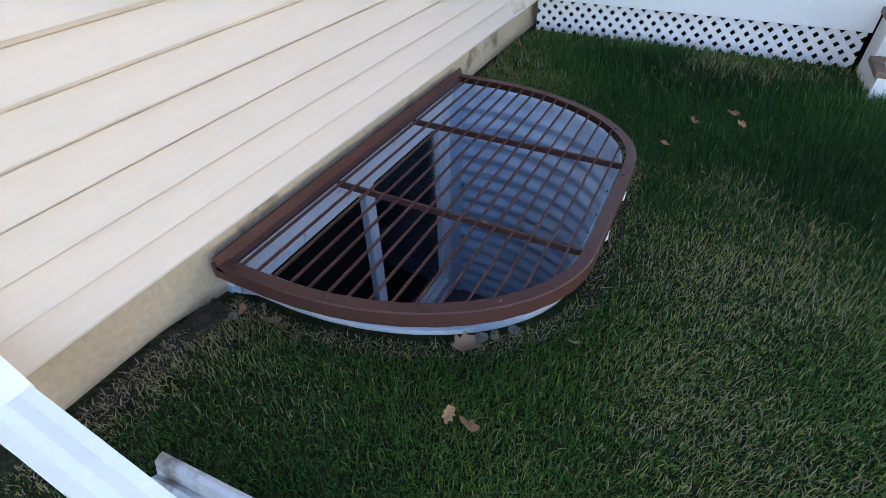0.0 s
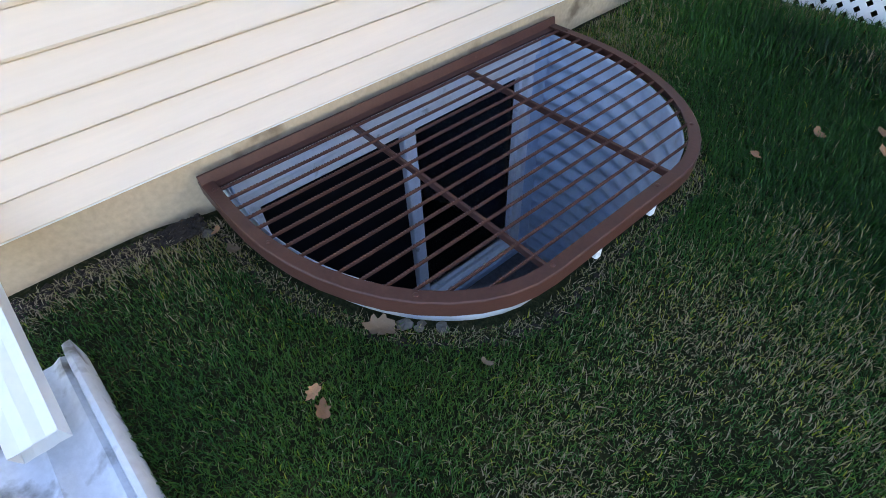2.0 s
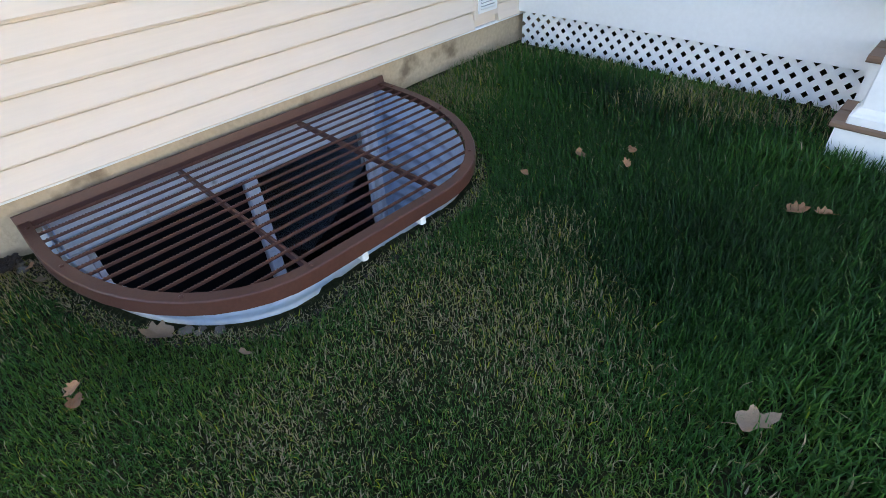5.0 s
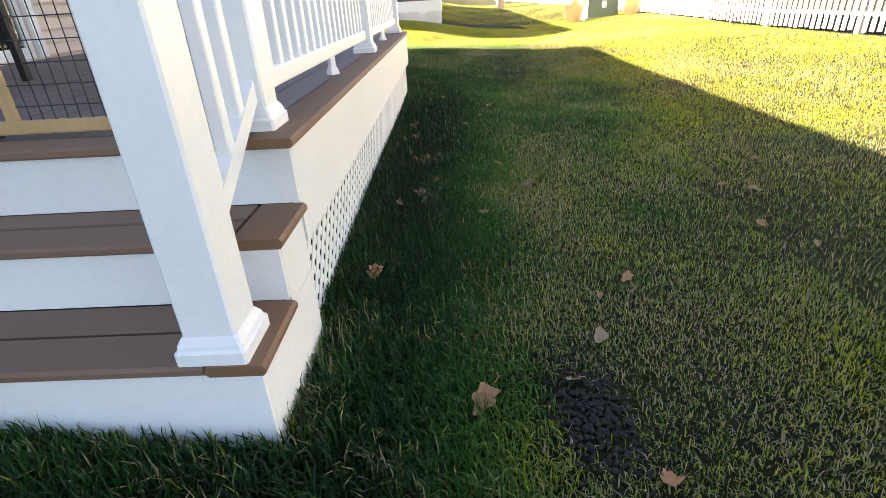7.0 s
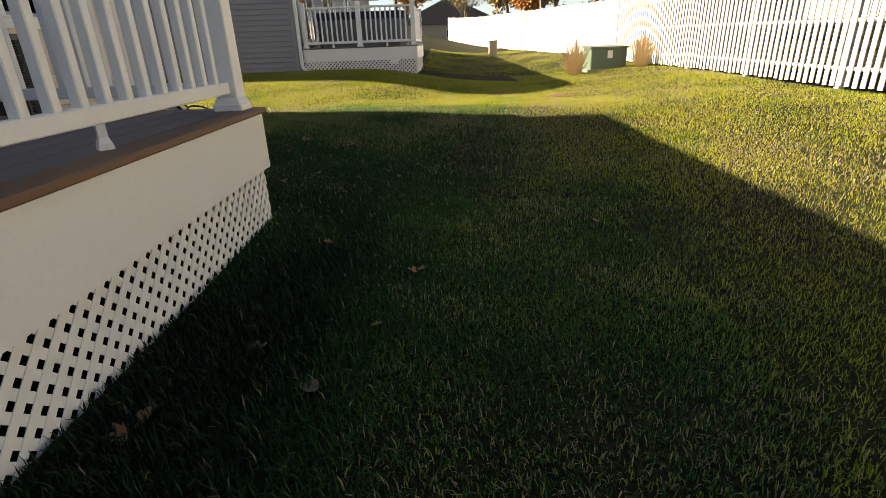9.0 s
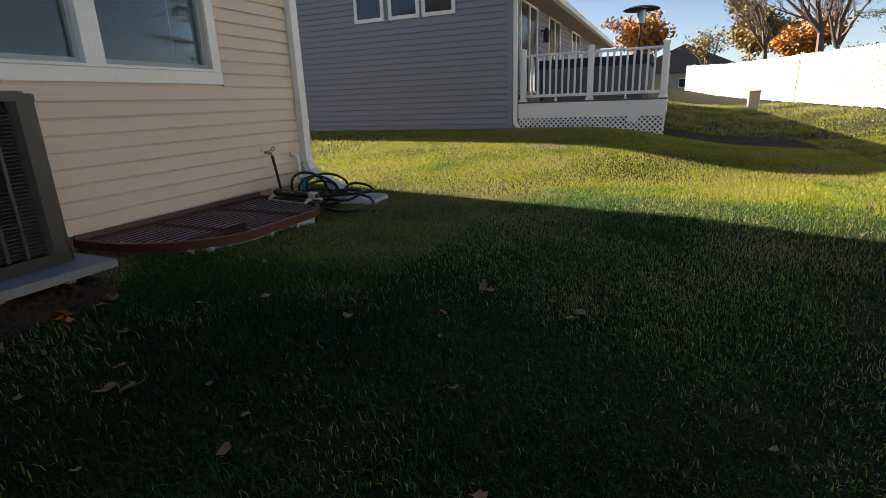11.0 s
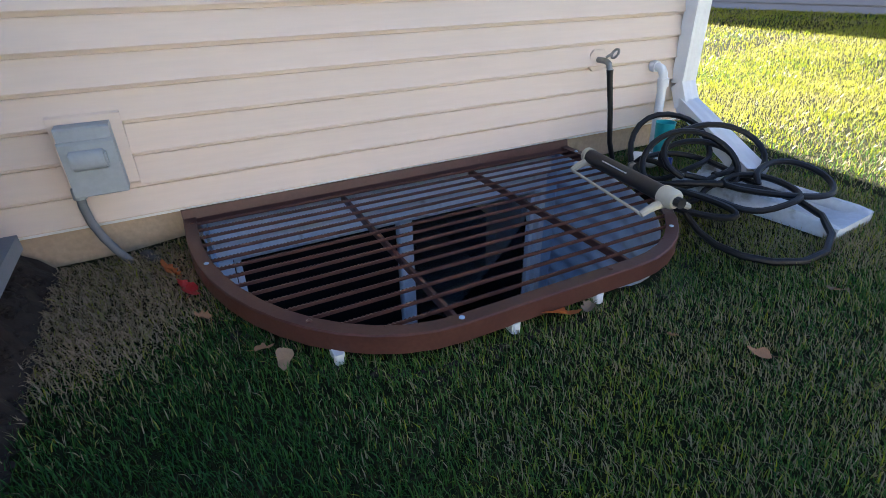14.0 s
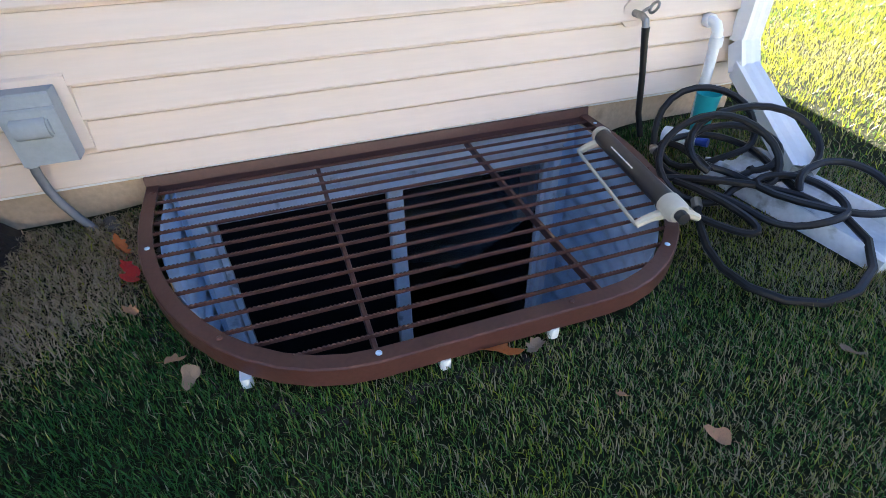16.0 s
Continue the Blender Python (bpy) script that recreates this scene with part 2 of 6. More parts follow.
def land(x, y):
    x, y = np.asarray(x, float), np.asarray(y, float)
    z = (-0.25 * ease(1.9, 4.9, x) + 0.27 * ease(6.0, 10.5, x)) * (1 - 0.85 * np.exp(-((y - 12.3) / 1.9) ** 2))
    z = z + 0.30 * ease(12.5, 18.5, y) * (1 - 0.75 * ease(2.5, 7.0, x))
    z = z + 0.035 * np.clip(y - 21, 0, 40) + 0.012 * np.sin(2.1 * x + 0.7) * np.sin(1.7 * y) * ease(1.2, 2.5, x)
    for y0, sunk in ((0.01, 0.014 + 0.036 * (1 - ease(0.45, 0.9, y))), (9.715, -0.022 + 0.07 * ease(10.6, 11.3, y))):
        z = z - sunk * np.exp(-(np.clip(np.hypot(np.maximum(x - 0.6, 0), np.maximum(np.abs(y - y0 - 0.9) - 0.45, 0)) - 0.42, 0, 9) / 0.16) ** 2)
    return z


WELLS = (0.01, 9.715)  # where each window well begins along the wall
WELL_LEN, WELL_OUT, WELL_A, WELL_B = 1.745, 1.06, 0.85, 0.58  # the corners are quarter ellipses


def well_outline(y0, inset=0.0, steps=12):
    """The plan of a well from its near end at the wall round to its far end: points and outward normals."""
    ya, yb, xo = y0 + inset, y0 + WELL_LEN - inset, WELL_OUT - inset
    a, b = WELL_A - inset, WELL_B - inset

    def bend(c):
        nx, ny = math.cos(c) / a, math.sin(c) / b
        ln = math.hypot(nx, ny)
        return xo - a + a * math.cos(c), (ya + b if c < 0 else yb - b) + b * math.sin(c), nx / ln, ny / ln

    pts = [((xo - a) * k / 5, ya, 0, -1) for k in range(5)]
    pts += [bend(-math.pi / 2 * (1 - k / steps) - 1e-9) for k in range(steps + 1)]
    pts += [(xo, ya + b + (yb - ya - 2 * b) * k / 6, 1, 0) for k in range(1, 6)]
    pts += [bend(math.pi / 2 * k / steps + 1e-9) for k in range(steps + 1)]
    return pts + [((xo - a) * (4 - k) / 5, yb, 0, 1) for k in range(5)]


def inside_well(x, y, grow=0.0):
    x, y = np.asarray(x, float), np.asarray(y, float)
    hit = np.zeros(np.broadcast(x, y).shape, bool)
    for y0 in WELLS:
        xo, a, b, ya, yb = WELL_OUT + grow, WELL_A + grow, WELL_B + grow, y0 - grow, y0 + WELL_LEN + grow
        dx = np.maximum(x - (xo - a), 0) / a
        dy = np.maximum(np.maximum(ya + b - y, y - (yb - b)), 0) / b
        core = (x > -0.3) & (x < xo) & (y > ya) & (y < yb)
        hit |= core & ((dx == 0) | (dx * dx + dy * dy < 1))
    return hit


def lines(*runs):
    out = []
    for a, b, step in runs:
        out += list(np.arange(a, b - 1e-6, step))
    return np.array(out + [runs[-1][1]])


def build_ground():
    xs = lines((-300, -60, 40), (-60, -8, 4), (-8, -0.4, 0.8), (-0.4, 1.4, 0.06), (1.4, 6, 0.15), (6, 12, 0.4), (12, 40, 3), (40, 400, 40))
    ys = lines((-300, -40, 40), (-40, -4, 3), (-4, -0.5, 0.25), (-0.5, 2.2, 0.06), (2.2, 9.4, 0.16), (9.4, 11.8, 0.06), (11.8, 22, 0.25), (22, 60, 2), (60, 500, 40))
    gx, gy = np.meshgrid(xs, ys)
    px, py = gx.ravel().copy(), gy.ravel().copy()
    for y0 in WELLS:
        ring = np.array([p[:2] for p in well_outline(y0, 0.05, 30)])
        near = np.where((px > 0.02) & (px < 1.2) & (py > y0 - 0.2) & (py < y0 + 2.0))[0]
        d = np.hypot(px[near, None] - ring[:, 0], py[near, None] - ring[:, 1])
        k = d.argmin(1)
        take = d[np.arange(len(near)), k] < 0.045
        px[near[take]], py[near[take]] = ring[k[take], 0], ring[k[take], 1]
    pz = land(px, py)
    nx = len(xs)
    cx = (gx[:-1, :-1] + gx[1:, 1:]) / 2
    cy = (gy[:-1, :-1] + gy[1:, 1:]) / 2
    open_well = inside_well(cx, cy, -0.05) & (cx > -0.05)
    j, i = np.where(~open_well)
    a = j * nx + i
    faces = np.stack([a, a + 1, a + nx + 1, a + nx], 1)
    me = bpy.data.meshes.new("ground")
    me.from_pydata(np.stack([px, py, pz], 1).tolist(), [], faces.tolist())
    me.materials.append(LAWN)
    ob = new("ground", me)
    smooth(ob, 180)
    return tagged(ob, "mown lawn ground sloping gently away from the houses", "ground", kind="structure")


build_ground()

# ---- our house: wall, foundation, roof ----
HOUSE_Y0, HOUSE_Y1, EAVE = -0.66, 12.30, 2.87
WALL_Z0 = 0.145
COURSE = 0.107
SEAM = 5.5                            # the siding starts one strip higher on this side of the deck door
RUNS = ((HOUSE_Y0, SEAM, 0.198), (SEAM, HOUSE_Y1, WALL_Z0))
WIN = (9.036, 11.204, 1.12, 2.65)      # double window over the second well: y0, y1, z0, z1 outside the trim
DOOR = (4.55, 6.45, 0.56, 2.62)      # sliding door onto the deck


def wall_blocks(geo, x0, x1, y0, y1, z0, z1, holes):
    """A wall along y with rectangular openings through it."""
    cuts = sorted({y0, y1, *[h[0] for h in holes], *[h[1] for h in holes]})
    for a, b in zip(cuts, cuts[1:]):
        mid = (a + b) / 2
        top = z0
        for h in sorted([h for h in holes if h[0] < mid < h[1]], key=lambda h: h[2]):
            if h[2] > top:
                geo.box(x0, x1, a, b, top, h[2])
            top = h[3]
        if top < z1:
            geo.box(x0, x1, a, b, top, z1)
    return geo


holes = [(WIN[0] + 0.09, WIN[1] - 0.09, WIN[2] + 0.1, WIN[3] - 0.09), DOOR]
wall_geo = Geo()
for ya, yb, zb in RUNS:
    wall_blocks(wall_geo, -0.16, -0.004, ya, yb, zb, EAVE, [(max(h[0], ya), min(h[1], yb), h[2], h[3]) for h in holes if h[0] < yb and h[1] > ya])
wall_east = solo("wall_east", wall_geo, CREAM, label="long cream clapboard rear wall of the house", category="wall", kind="structure")


def plank_geo(y0, y1, z, h=COURSE):
    return Geo().prism([(-0.003, z + 0.003), (0.018, z), (0.027, z), (0.0282, z + 0.004), (0.0255, z + 0.016), (0.0045, z + h - 0.015), (-0.0015, z + h - 0.0135), (-0.0015, z + h + 0.002), (-0.003, z + h + 0.002)], "y", y0, y1)


blocked = [(WIN[0], WIN[1], WIN[2] - 0.01, WIN[3]), (DOOR[0] - 0.09, DOOR[1] + 0.09, DOOR[2] - 0.2, DOOR[3] + 0.09), (2.506, 2.737, 0.247, 0.516), (9.427, 9.624, 0.263, 0.502)]
for run, (ya, yb, z) in enumerate(RUNS):
    ya, yb = (ya + 0.06, yb) if run == 0 else (ya, yb - 0.06)
    while z < EAVE - 0.02:
        spans = [(ya, yb)]
        for b in blocked:
            if b[2] < z + COURSE * 0.5 < b[3]:
                spans = [s for a, c in spans for s in ((a, min(c, b[0])), (max(a, b[1]), c)) if s[1] - s[0] > 0.01]
        for a, c in spans:
            part("plank", plank_geo(a, c, z, min(COURSE, EAVE - z)), CREAM, wall_east)
        z += COURSE
for (ya, yb), zb in zip(((HOUSE_Y0, HOUSE_Y0 + 0.06), (HOUSE_Y1 - 0.06, HOUSE_Y1)), (0.198, WALL_Z0)):
    part("corner_trim", Geo().box(-0.003, 0.024, ya, yb, zb - 0.02, EAVE, 0.004), CREAM, wall_east)
for ya, yb, zb in RUNS:
    part("starter_strip", Geo().box(-0.003, 0.013, ya, yb, zb - 0.014, zb - 0.001), VINYL, wall_east)

well_holes = [(y0 + 0.055, y0 + 1.71, -1.42, -0.03) for y0 in WELLS]
solo("foundation_wall", wall_blocks(wall_blocks(Geo(), -0.26, -0.02, HOUSE_Y0 + 0.02, SEAM, -1.7, 0.182, well_holes[:1]), -0.26, -0.02, SEAM, HOUSE_Y1 - 0.02, -1.7, WALL_Z0 - 0.016, well_holes[1:]), CONCRETE, label="tan painted concrete foundation wall with dirt stains", category="foundation", kind="structure")
# unseen plan stepped to shape the shadow: shallow rear wing at this end, main block behind it further along
BX, BY0, BY1 = -1.6, 0.6, 13.0
shell = Geo()
shell.box(BX, -0.17, HOUSE_Y0, HOUSE_Y0 + 0.16, -1.7, EAVE).box(BX, -0.17, HOUSE_Y1 - 0.16, HOUSE_Y1, -1.7, EAVE)
shell.box(BX, BX + 0.16, HOUSE_Y0 + 0.17, BY0, -1.7, EAVE).box(BX - 0.17, BX - 0.01, HOUSE_Y1 - 0.16, BY1, -1.7, EAVE)
shell.box(-7.0, BX - 0.01, BY0, BY0 + 0.16, -1.7, EAVE).box(-7.0, BX - 0.18, BY1 - 0.16, BY1, -1.7, EAVE).box(-7.0, -6.84, BY0 + 0.17, BY1 - 0.17, -1.7, EAVE)
solo("wall_gable_ends", shell, CREAM, label="unseen cream side and front walls, stepped to shape the house shadow", category="wall", kind="structure")
solo("basement_floor", Geo().box(-6.8, 0.0, BY0 + 0.17, HOUSE_Y1 - 0.17, -1.8, -1.71).box(BX + 0.17, 0.0, HOUSE_Y0 + 0.17, BY0 + 0.169, -1.8, -1.71), DARK, label="basement floor, near black to stand in for darkness behind the well windows", category="floor", kind="structure")
solo("room_floor", Geo().box(-6.8, -0.3, BY0 + 0.2, HOUSE_Y1 - 0.2, 0.2, 0.4).box(BX + 0.17, -0.3, HOUSE_Y0 + 0.2, BY0 + 0.199, 0.2, 0.4), DARK, label="room floor, near black to stand in for darkness inside the house", category="floor", kind="structure")
solo("ceiling", Geo().box(-6.8, -0.17, BY0 + 0.2, HOUSE_Y1 - 0.2, EAVE - 0.1, EAVE - 0.02).box(BX + 0.17, -0.17, HOUSE_Y0 + 0.2, BY0 + 0.199, EAVE - 0.1, EAVE - 0.02), VINYL, label="plain white room ceiling", category="ceiling", kind="structure")
# Unseen roof; eave and end overhangs are set by where its shadow falls.
roof = solo("roof", Geo().prism([(0.42, EAVE), (0.42, EAVE + 0.13), (-3.5, EAVE + 1.35), (-7.4, EAVE + 0.13), (-7.4, EAVE)], "y", BY0 - 0.3, HOUSE_Y1 + 0.35).prism([(0.42, EAVE), (0.42, EAVE + 0.13), (BX, EAVE + 0.75), (BX, EAVE)], "y", HOUSE_Y0 - 0.12, BY0 - 0.301).prism([(BX, EAVE), (BX, EAVE + 0.7), (-3.5, EAVE + 1.3), (-7.4, EAVE + 0.13), (-7.4, EAVE)], "y", HOUSE_Y1 + 0.351, BY1 + 0.12), SHINGLE, label="low shingled roof of the house", category="roof", kind="structure")


# ---- window wells ----
def sweep(y0, inset, profile):
    """A bent bar along the outline of a well; profile: (out, z) pairs, closed."""
    pts = well_outline(y0, inset)
    n, g = len(profile), Geo()
    verts = [(p[0] + p[2] * o, p[1] + p[3] * o, zz) for p in pts for o, zz in profile]
    faces = [(i * n + k, (i + 1) * n + k, (i + 1) * n + (k + 1) % n, i * n + (k + 1) % n) for i in range(len(pts) - 1) for k in range(n)]
    return g.raw(verts, faces + [tuple(range(n)), tuple((len(pts) - 1) * n + k for k in range(n))[::-1]])


def reach(y0, x, inset):
    """How far along y the opening of the cover reaches at a distance x from the wall."""
    xo, a, b = WELL_OUT - inset, WELL_A - inset, WELL_B - inset
    d = max(0.0, x - (xo - a)) / a
    cut = b * (1 - math.sqrt(max(0.0, 1 - d * d)))
    return y0 + inset + cut, y0 + WELL_LEN - inset - cut


def notched_bar(y0, y1, x, z, w=0.0034, pitch=0.011):
    """A square bar along y with a toothed top edge."""
    n = max(2, int((y1 - y0) / pitch))
    verts, faces = [], []
    for i in range(n * 2 + 1):
        y = y0 + (y1 - y0) * i / (2 * n)
        h = 0.0055 if i % 2 else 0.002
        verts += [(x - w, y, z - 0.006), (x + w, y, z - 0.006), (x + w * 0.75, y, z + h), (x - w * 0.75, y, z + h)]
        if i:
            a, b = 4 * (i - 1), 4 * i
            faces += [(a + k, b + k, b + (k + 1) % 4, a + (k + 1) % 4) for k in range(4)]
    return Geo().raw(verts, faces + [(0, 1, 2, 3), (8 * n + 3, 8 * n + 2, 8 * n + 1, 8 * n)])


COVER_Z = 0.105


def build_cover(y0, label):
    cover = thing("window_well_cover", (0.5, y0 + 0.9, 0.03), label, "well cover", "window well covers")
    part("rim", sweep(y0, 0.0, [(0.0, 0.05), (0.0, COVER_Z - 0.004), (-0.004, COVER_Z), (-0.042, COVER_Z), (-0.042, COVER_Z - 0.006), (-0.008, COVER_Z - 0.008), (-0.006, 0.05)]), BROWN, cover, round_off=True)
    part("wall_flashing", Geo().prism([(0.018, COVER_Z - 0.02), (0.052, COVER_Z - 0.022), (0.052, COVER_Z - 0.014), (0.034, COVER_Z - 0.006), (0.026, COVER_Z + 0.030), (0.018, COVER_Z + 0.030)], "y", y0, y0 + WELL_LEN), BROWN, cover, "brown angle strip screwed along the wall")
    for yc in (y0 + 0.578, y0 + 1.168):
        part("cross_bar", Geo().box(0.06, WELL_OUT - 0.04, yc - 0.0065, yc + 0.0065, COVER_Z - 0.036, COVER_Z - 0.010, 0.002, "x"), BROWN, cover)
    for k in range(15):
        x = 0.088 + 0.0632 * k
        a, b = reach(y0, x, 0.038)
        part("bar", notched_bar(a, b, x, COVER_Z - 0.004), BROWN, cover)
    for k, p in enumerate(well_outline(y0, 0.026)[2::5]):
        part("screw", Geo().lathe([(0.008, 0), (0.008, 0.002), (0.004, 0.004)], (p[0], p[1], COVER_Z), 8), GALV if k % 2 and y0 > 5 else BROWN, cover, "worn screw head")
    return cover


def build_well(y0, label):
    well = thing("window_well", (0.5, y0 + 0.9, -1.5), label, "window well", "window wells")
    pts = well_outline(y0, 0.055, 16)
    zs = [0.075, 0.05, 0.02, -0.01] + [-0.02 - 0.0125 * k for k in range(1, 120)]
    verts, n = [], len(pts)
    for zz in zs:
        o = 0.014 * math.sin(2 * math.pi * (zz + 0.02) / 0.1) if zz < -0.02 else 0.0
        verts += [(p[0] + p[2] * o, p[1] + p[3] * o, zz) for p in pts]
    g = Geo().raw(verts, [(i * n + k, i * n + k + 1, (i + 1) * n + k + 1, (i + 1) * n + k) for i in range(len(zs) - 1) for k in range(n - 1)])
    ring = part("corrugated_wall", g, GALV, well)
    smooth(ring, 60)
    mod = ring.modifiers.new("thickness", "SOLIDIFY")
    mod.thickness, mod.offset = 0.003, 0
    base = [(p[0], p[1], -1.47) for p in well_outline(y0, 0.04)]
    part("gravel_bed", Geo().raw(base, [tuple(range(len(base)))]), GRAVEL, well, "dark gravel bed")
    rng = random.Random(int(y0 * 10) + 3)
    for k in range(60):
        x, y, r = rng.uniform(0.05, 0.85), y0 + rng.uniform(0.3, 1.45), rng.uniform(0.015, 0.035)
        part("stone", pebble((x, y, -1.465), r, rng), GRAVEL, well)
    return well


def pebble(at, r, rng):
    g = Geo().lathe([(r * 0.4, -r * 0.5), (r, -r * 0.1), (r * 0.85, r * 0.35), (r * 0.3, r * 0.6)], at, 7)
    g.v = [(x + rng.uniform(-r, r) * 0.2, y + rng.uniform(-r, r) * 0.2, zz + rng.uniform(-r, r) * 0.15) for x, y, zz in g.v]
    return g


def build_well_window(name, y0):
    w = thing(name, (-0.1, y0 + 0.9, -1.4), "white framed sliding basement window inside the window well", "window", "basement windows", "structure")
    a, b, lo, hi = y0 + 0.055, y0 + 1.71, -1.42, -0.03
    fr = Geo()
    for q in ((a, b, hi - 0.09, hi), (a, b, lo, lo + 0.06)):
        fr.box(-0.17, -0.012, q[0], q[1], q[2], q[3], 0.004, "y")
    for q in ((a, a + 0.075), (b - 0.075, b)):
        fr.box(-0.17, -0.013, q[0], q[1], lo + 0.06, hi - 0.09, 0.004)
    part("window_frame", fr, DULLWHITE, w)
    sash = Geo()
    for q in ((a + 0.08, a + 0.105), (b - 0.105, b - 0.08)):
        sash.box(-0.11, -0.05, q[0], q[1], lo + 0.06, hi - 0.09)
    sash.box(-0.11, -0.05, a + 0.105, b - 0.105, hi - 0.115, hi - 0.091).box(-0.11, -0.05, a + 0.105, b - 0.105, lo + 0.061, lo + 0.09)
    part("sash", sash, DULLWHITE, w)
    m = y0 + 0.885
    part("mullion", Geo().box(-0.115, -0.035, m - 0.035, m + 0.035, lo + 0.06, hi - 0.09, 0.006), DULLWHITE, w)
    pane = part("pane", Geo().box(-0.085, -0.08, a + 0.106, m - 0.036, lo + 0.09, hi - 0.116), PANE, w)
    pane2 = part("pane", Geo().box(-0.085, -0.08, m + 0.036, b - 0.106, lo + 0.09, hi - 0.116), PANE, w)
    screen = Geo().box(-0.079, -0.076, a + 0.106, m - 0.036, lo + 0.09, hi - 0.116)
    part("insect_screen", screen, SCREEN, w, "black insect screen over one sash")
    for p in (pane, pane2):
        p.visible_shadow = False
    hd = Geo().box(-0.02, 0.012, y0 + 0.03, y0 + 1.72, hi + 0.001, 0.082, 0.004, "y")
    for q0, q1 in ((y0 + 0.02, a - 0.002), (b + 0.002, y0 + 1.73)):
        part("side_flange", Geo().box(-0.019, 0.004, q0, q1, -1.47, hi), GALV, w, "galvanized flange of the well against the wall")
    for q0 in (y0 + 0.0715, y0 + WELL_LEN - 0.0755):
        part("corner_flange", Geo().box(-0.011, 0.062, q0, q0 + 0.004, -1.47, 0.06), GALV, w, "flat galvanized strip where the well meets the wall")
    part("sill_flange", Geo().box(-0.019, 0.002, a, b, -1.47, lo - 0.002), GALV, w)
    part("header_board", hd, DULLWHITE, w, "weathered painted board over the window")
    return w


for k, y0 in enumerate(WELLS):
    build_well(y0, "corrugated galvanized steel egress window well set in the lawn")
    build_well_window(f"window_{k + 1}", y0)
build_cover(0.0, "brown steel grate cover over the window well beside the downspout")
build_cover(WELLS[1], "brown steel grate cover with a sprinkler lying on it")


# ---- the deck ----
def clip_rect(poly, x0, x1, y0, y1):
    for ax, lim, sign in ((0, x0, 1), (0, x1, -1), (1, y0, 1), (1, y1, -1)):
        out = []
        for i, p in enumerate(poly):
            q = poly[(i + 1) % len(poly)]
            dp, dq = sign * (p[ax] - lim), sign * (q[ax] - lim)
            if dp >= 0:
                out.append(p)
            if dp * dq < 0:
                s = dp / (dp - dq)
                out.append((p[0] + (q[0] - p[0]) * s, p[1] + (q[1] - p[1]) * s))
        poly = out
        if len(poly) < 3:
            return []
    return poly


def lattice(parent, axis, at, out, u0, u1, z0, z1, pitch, width, joined=False):
    """Crossed strips in a panel standing on plane axis = at and facing out."""
    every = Geo()
    for lean in (1, -1):
        h = z1 - z0
        lay = (at + out * 0.001, at + out * 0.004) if lean > 0 else (at - out * 0.003, at + out * 0.0005)
        k = u0 - h - pitch
        while k < u1 + h + pitch:
            w = width * 0.707
            if lean > 0:
                quad = [(k - w, z0), (k + w, z0), (k + h + w, z1), (k + h - w, z1)]
            else:
                quad = [(k + h - w, z0), (k + h + w, z0), (k + w, z1), (k - w, z1)]
            poly = clip_rect(quad, u0, u1, z0, z1)
            if len(poly) > 2:
                g = every if joined else Geo()
                g.prism(poly, axis, min(lay), max(lay))
                if not joined:
                    part("slat", g, VINYL, parent)
            k += pitch
    if joined:
        part("lattice_panel", every, VINYL, parent)


def post_geo(x, y, z0, z1, w=0.057, base=0.076):
    """A square post in one piece: moulded base, shaft with eased corners, stepped cap."""
    prof = [(base, 0.0), (base, 0.03), (base - 0.006, 0.036), (base - 0.008, 0.046), (w + 0.004, 0.06), (w, 0.064), (w, z1 - z0), (w + 0.013, z1 - z0 + 0.002), (w + 0.013, z1 - z0 + 0.018), (w - 0.006, z1 - z0 + 0.026), (w - 0.03, z1 - z0 + 0.045)]
    verts, n = [], 8
    for r, h in prof:
        c = 0.006
        verts += [(x + u, y + v, z0 + h) for u, v in ((-r + c, -r), (r - c, -r), (r, -r + c), (r, r - c), (r - c, r), (-r + c, r), (-r, r - c), (-r, -r + c))]
    faces = [(i * n + k, i * n + (k + 1) % n, (i + 1) * n + (k + 1) % n, (i + 1) * n + k) for i in range(len(prof) - 1) for k in range(n)]
    return Geo().raw(verts, faces + [tuple(range(n))[::-1], tuple((len(prof) - 1) * n + k for k in range(n))])


def railing(deck, p, q, z, height=0.95, pitch=0.118, bal=0.019, foot=True):
    """Top and bottom rail between two posts, with balusters and a small foot under the middle."""
    (xa, ya), (xb, yb) = p, q
    ln = math.hypot(xb - xa, yb - ya)
    along_y = abs(yb - ya) > abs(xb - xa)

    def bar(z0, z1, w, c):
        if along_y:
            return Geo().box(xa - w, xa + w, min(ya, yb), max(ya, yb), z0, z1, c, "y")
        return Geo().box(min(xa, xb), max(xa, xb), ya - w, ya + w, z0, z1, c, "x")

    part("top_rail", bar(z + height - 0.05, z + height, 0.036, 0.012), VINYL, deck)
    part("bottom_rail", bar(z + 0.085, z + 0.145, 0.022, 0.005), VINYL, deck)
    me = Geo().box(-bal, bal, -bal, bal, 0, height - 0.195, 0.004).mesh("baluster")
    n = int(ln / pitch)
    for k in range(1, n):
        s = k / n
        twin("baluster", me, VINYL, (xa + (xb - xa) * s, ya + (yb - ya) * s, z + 0.145), deck)
    if foot:
        x, y = (xa + xb) / 2, (ya + yb) / 2
        g = Geo().lathe([(0.034, 0.0), (0.03, 0.02), (0.02, 0.04), (0.02, 0.085)], (x, y, z), 4)
        part("rail_foot", g, VINYL, deck)


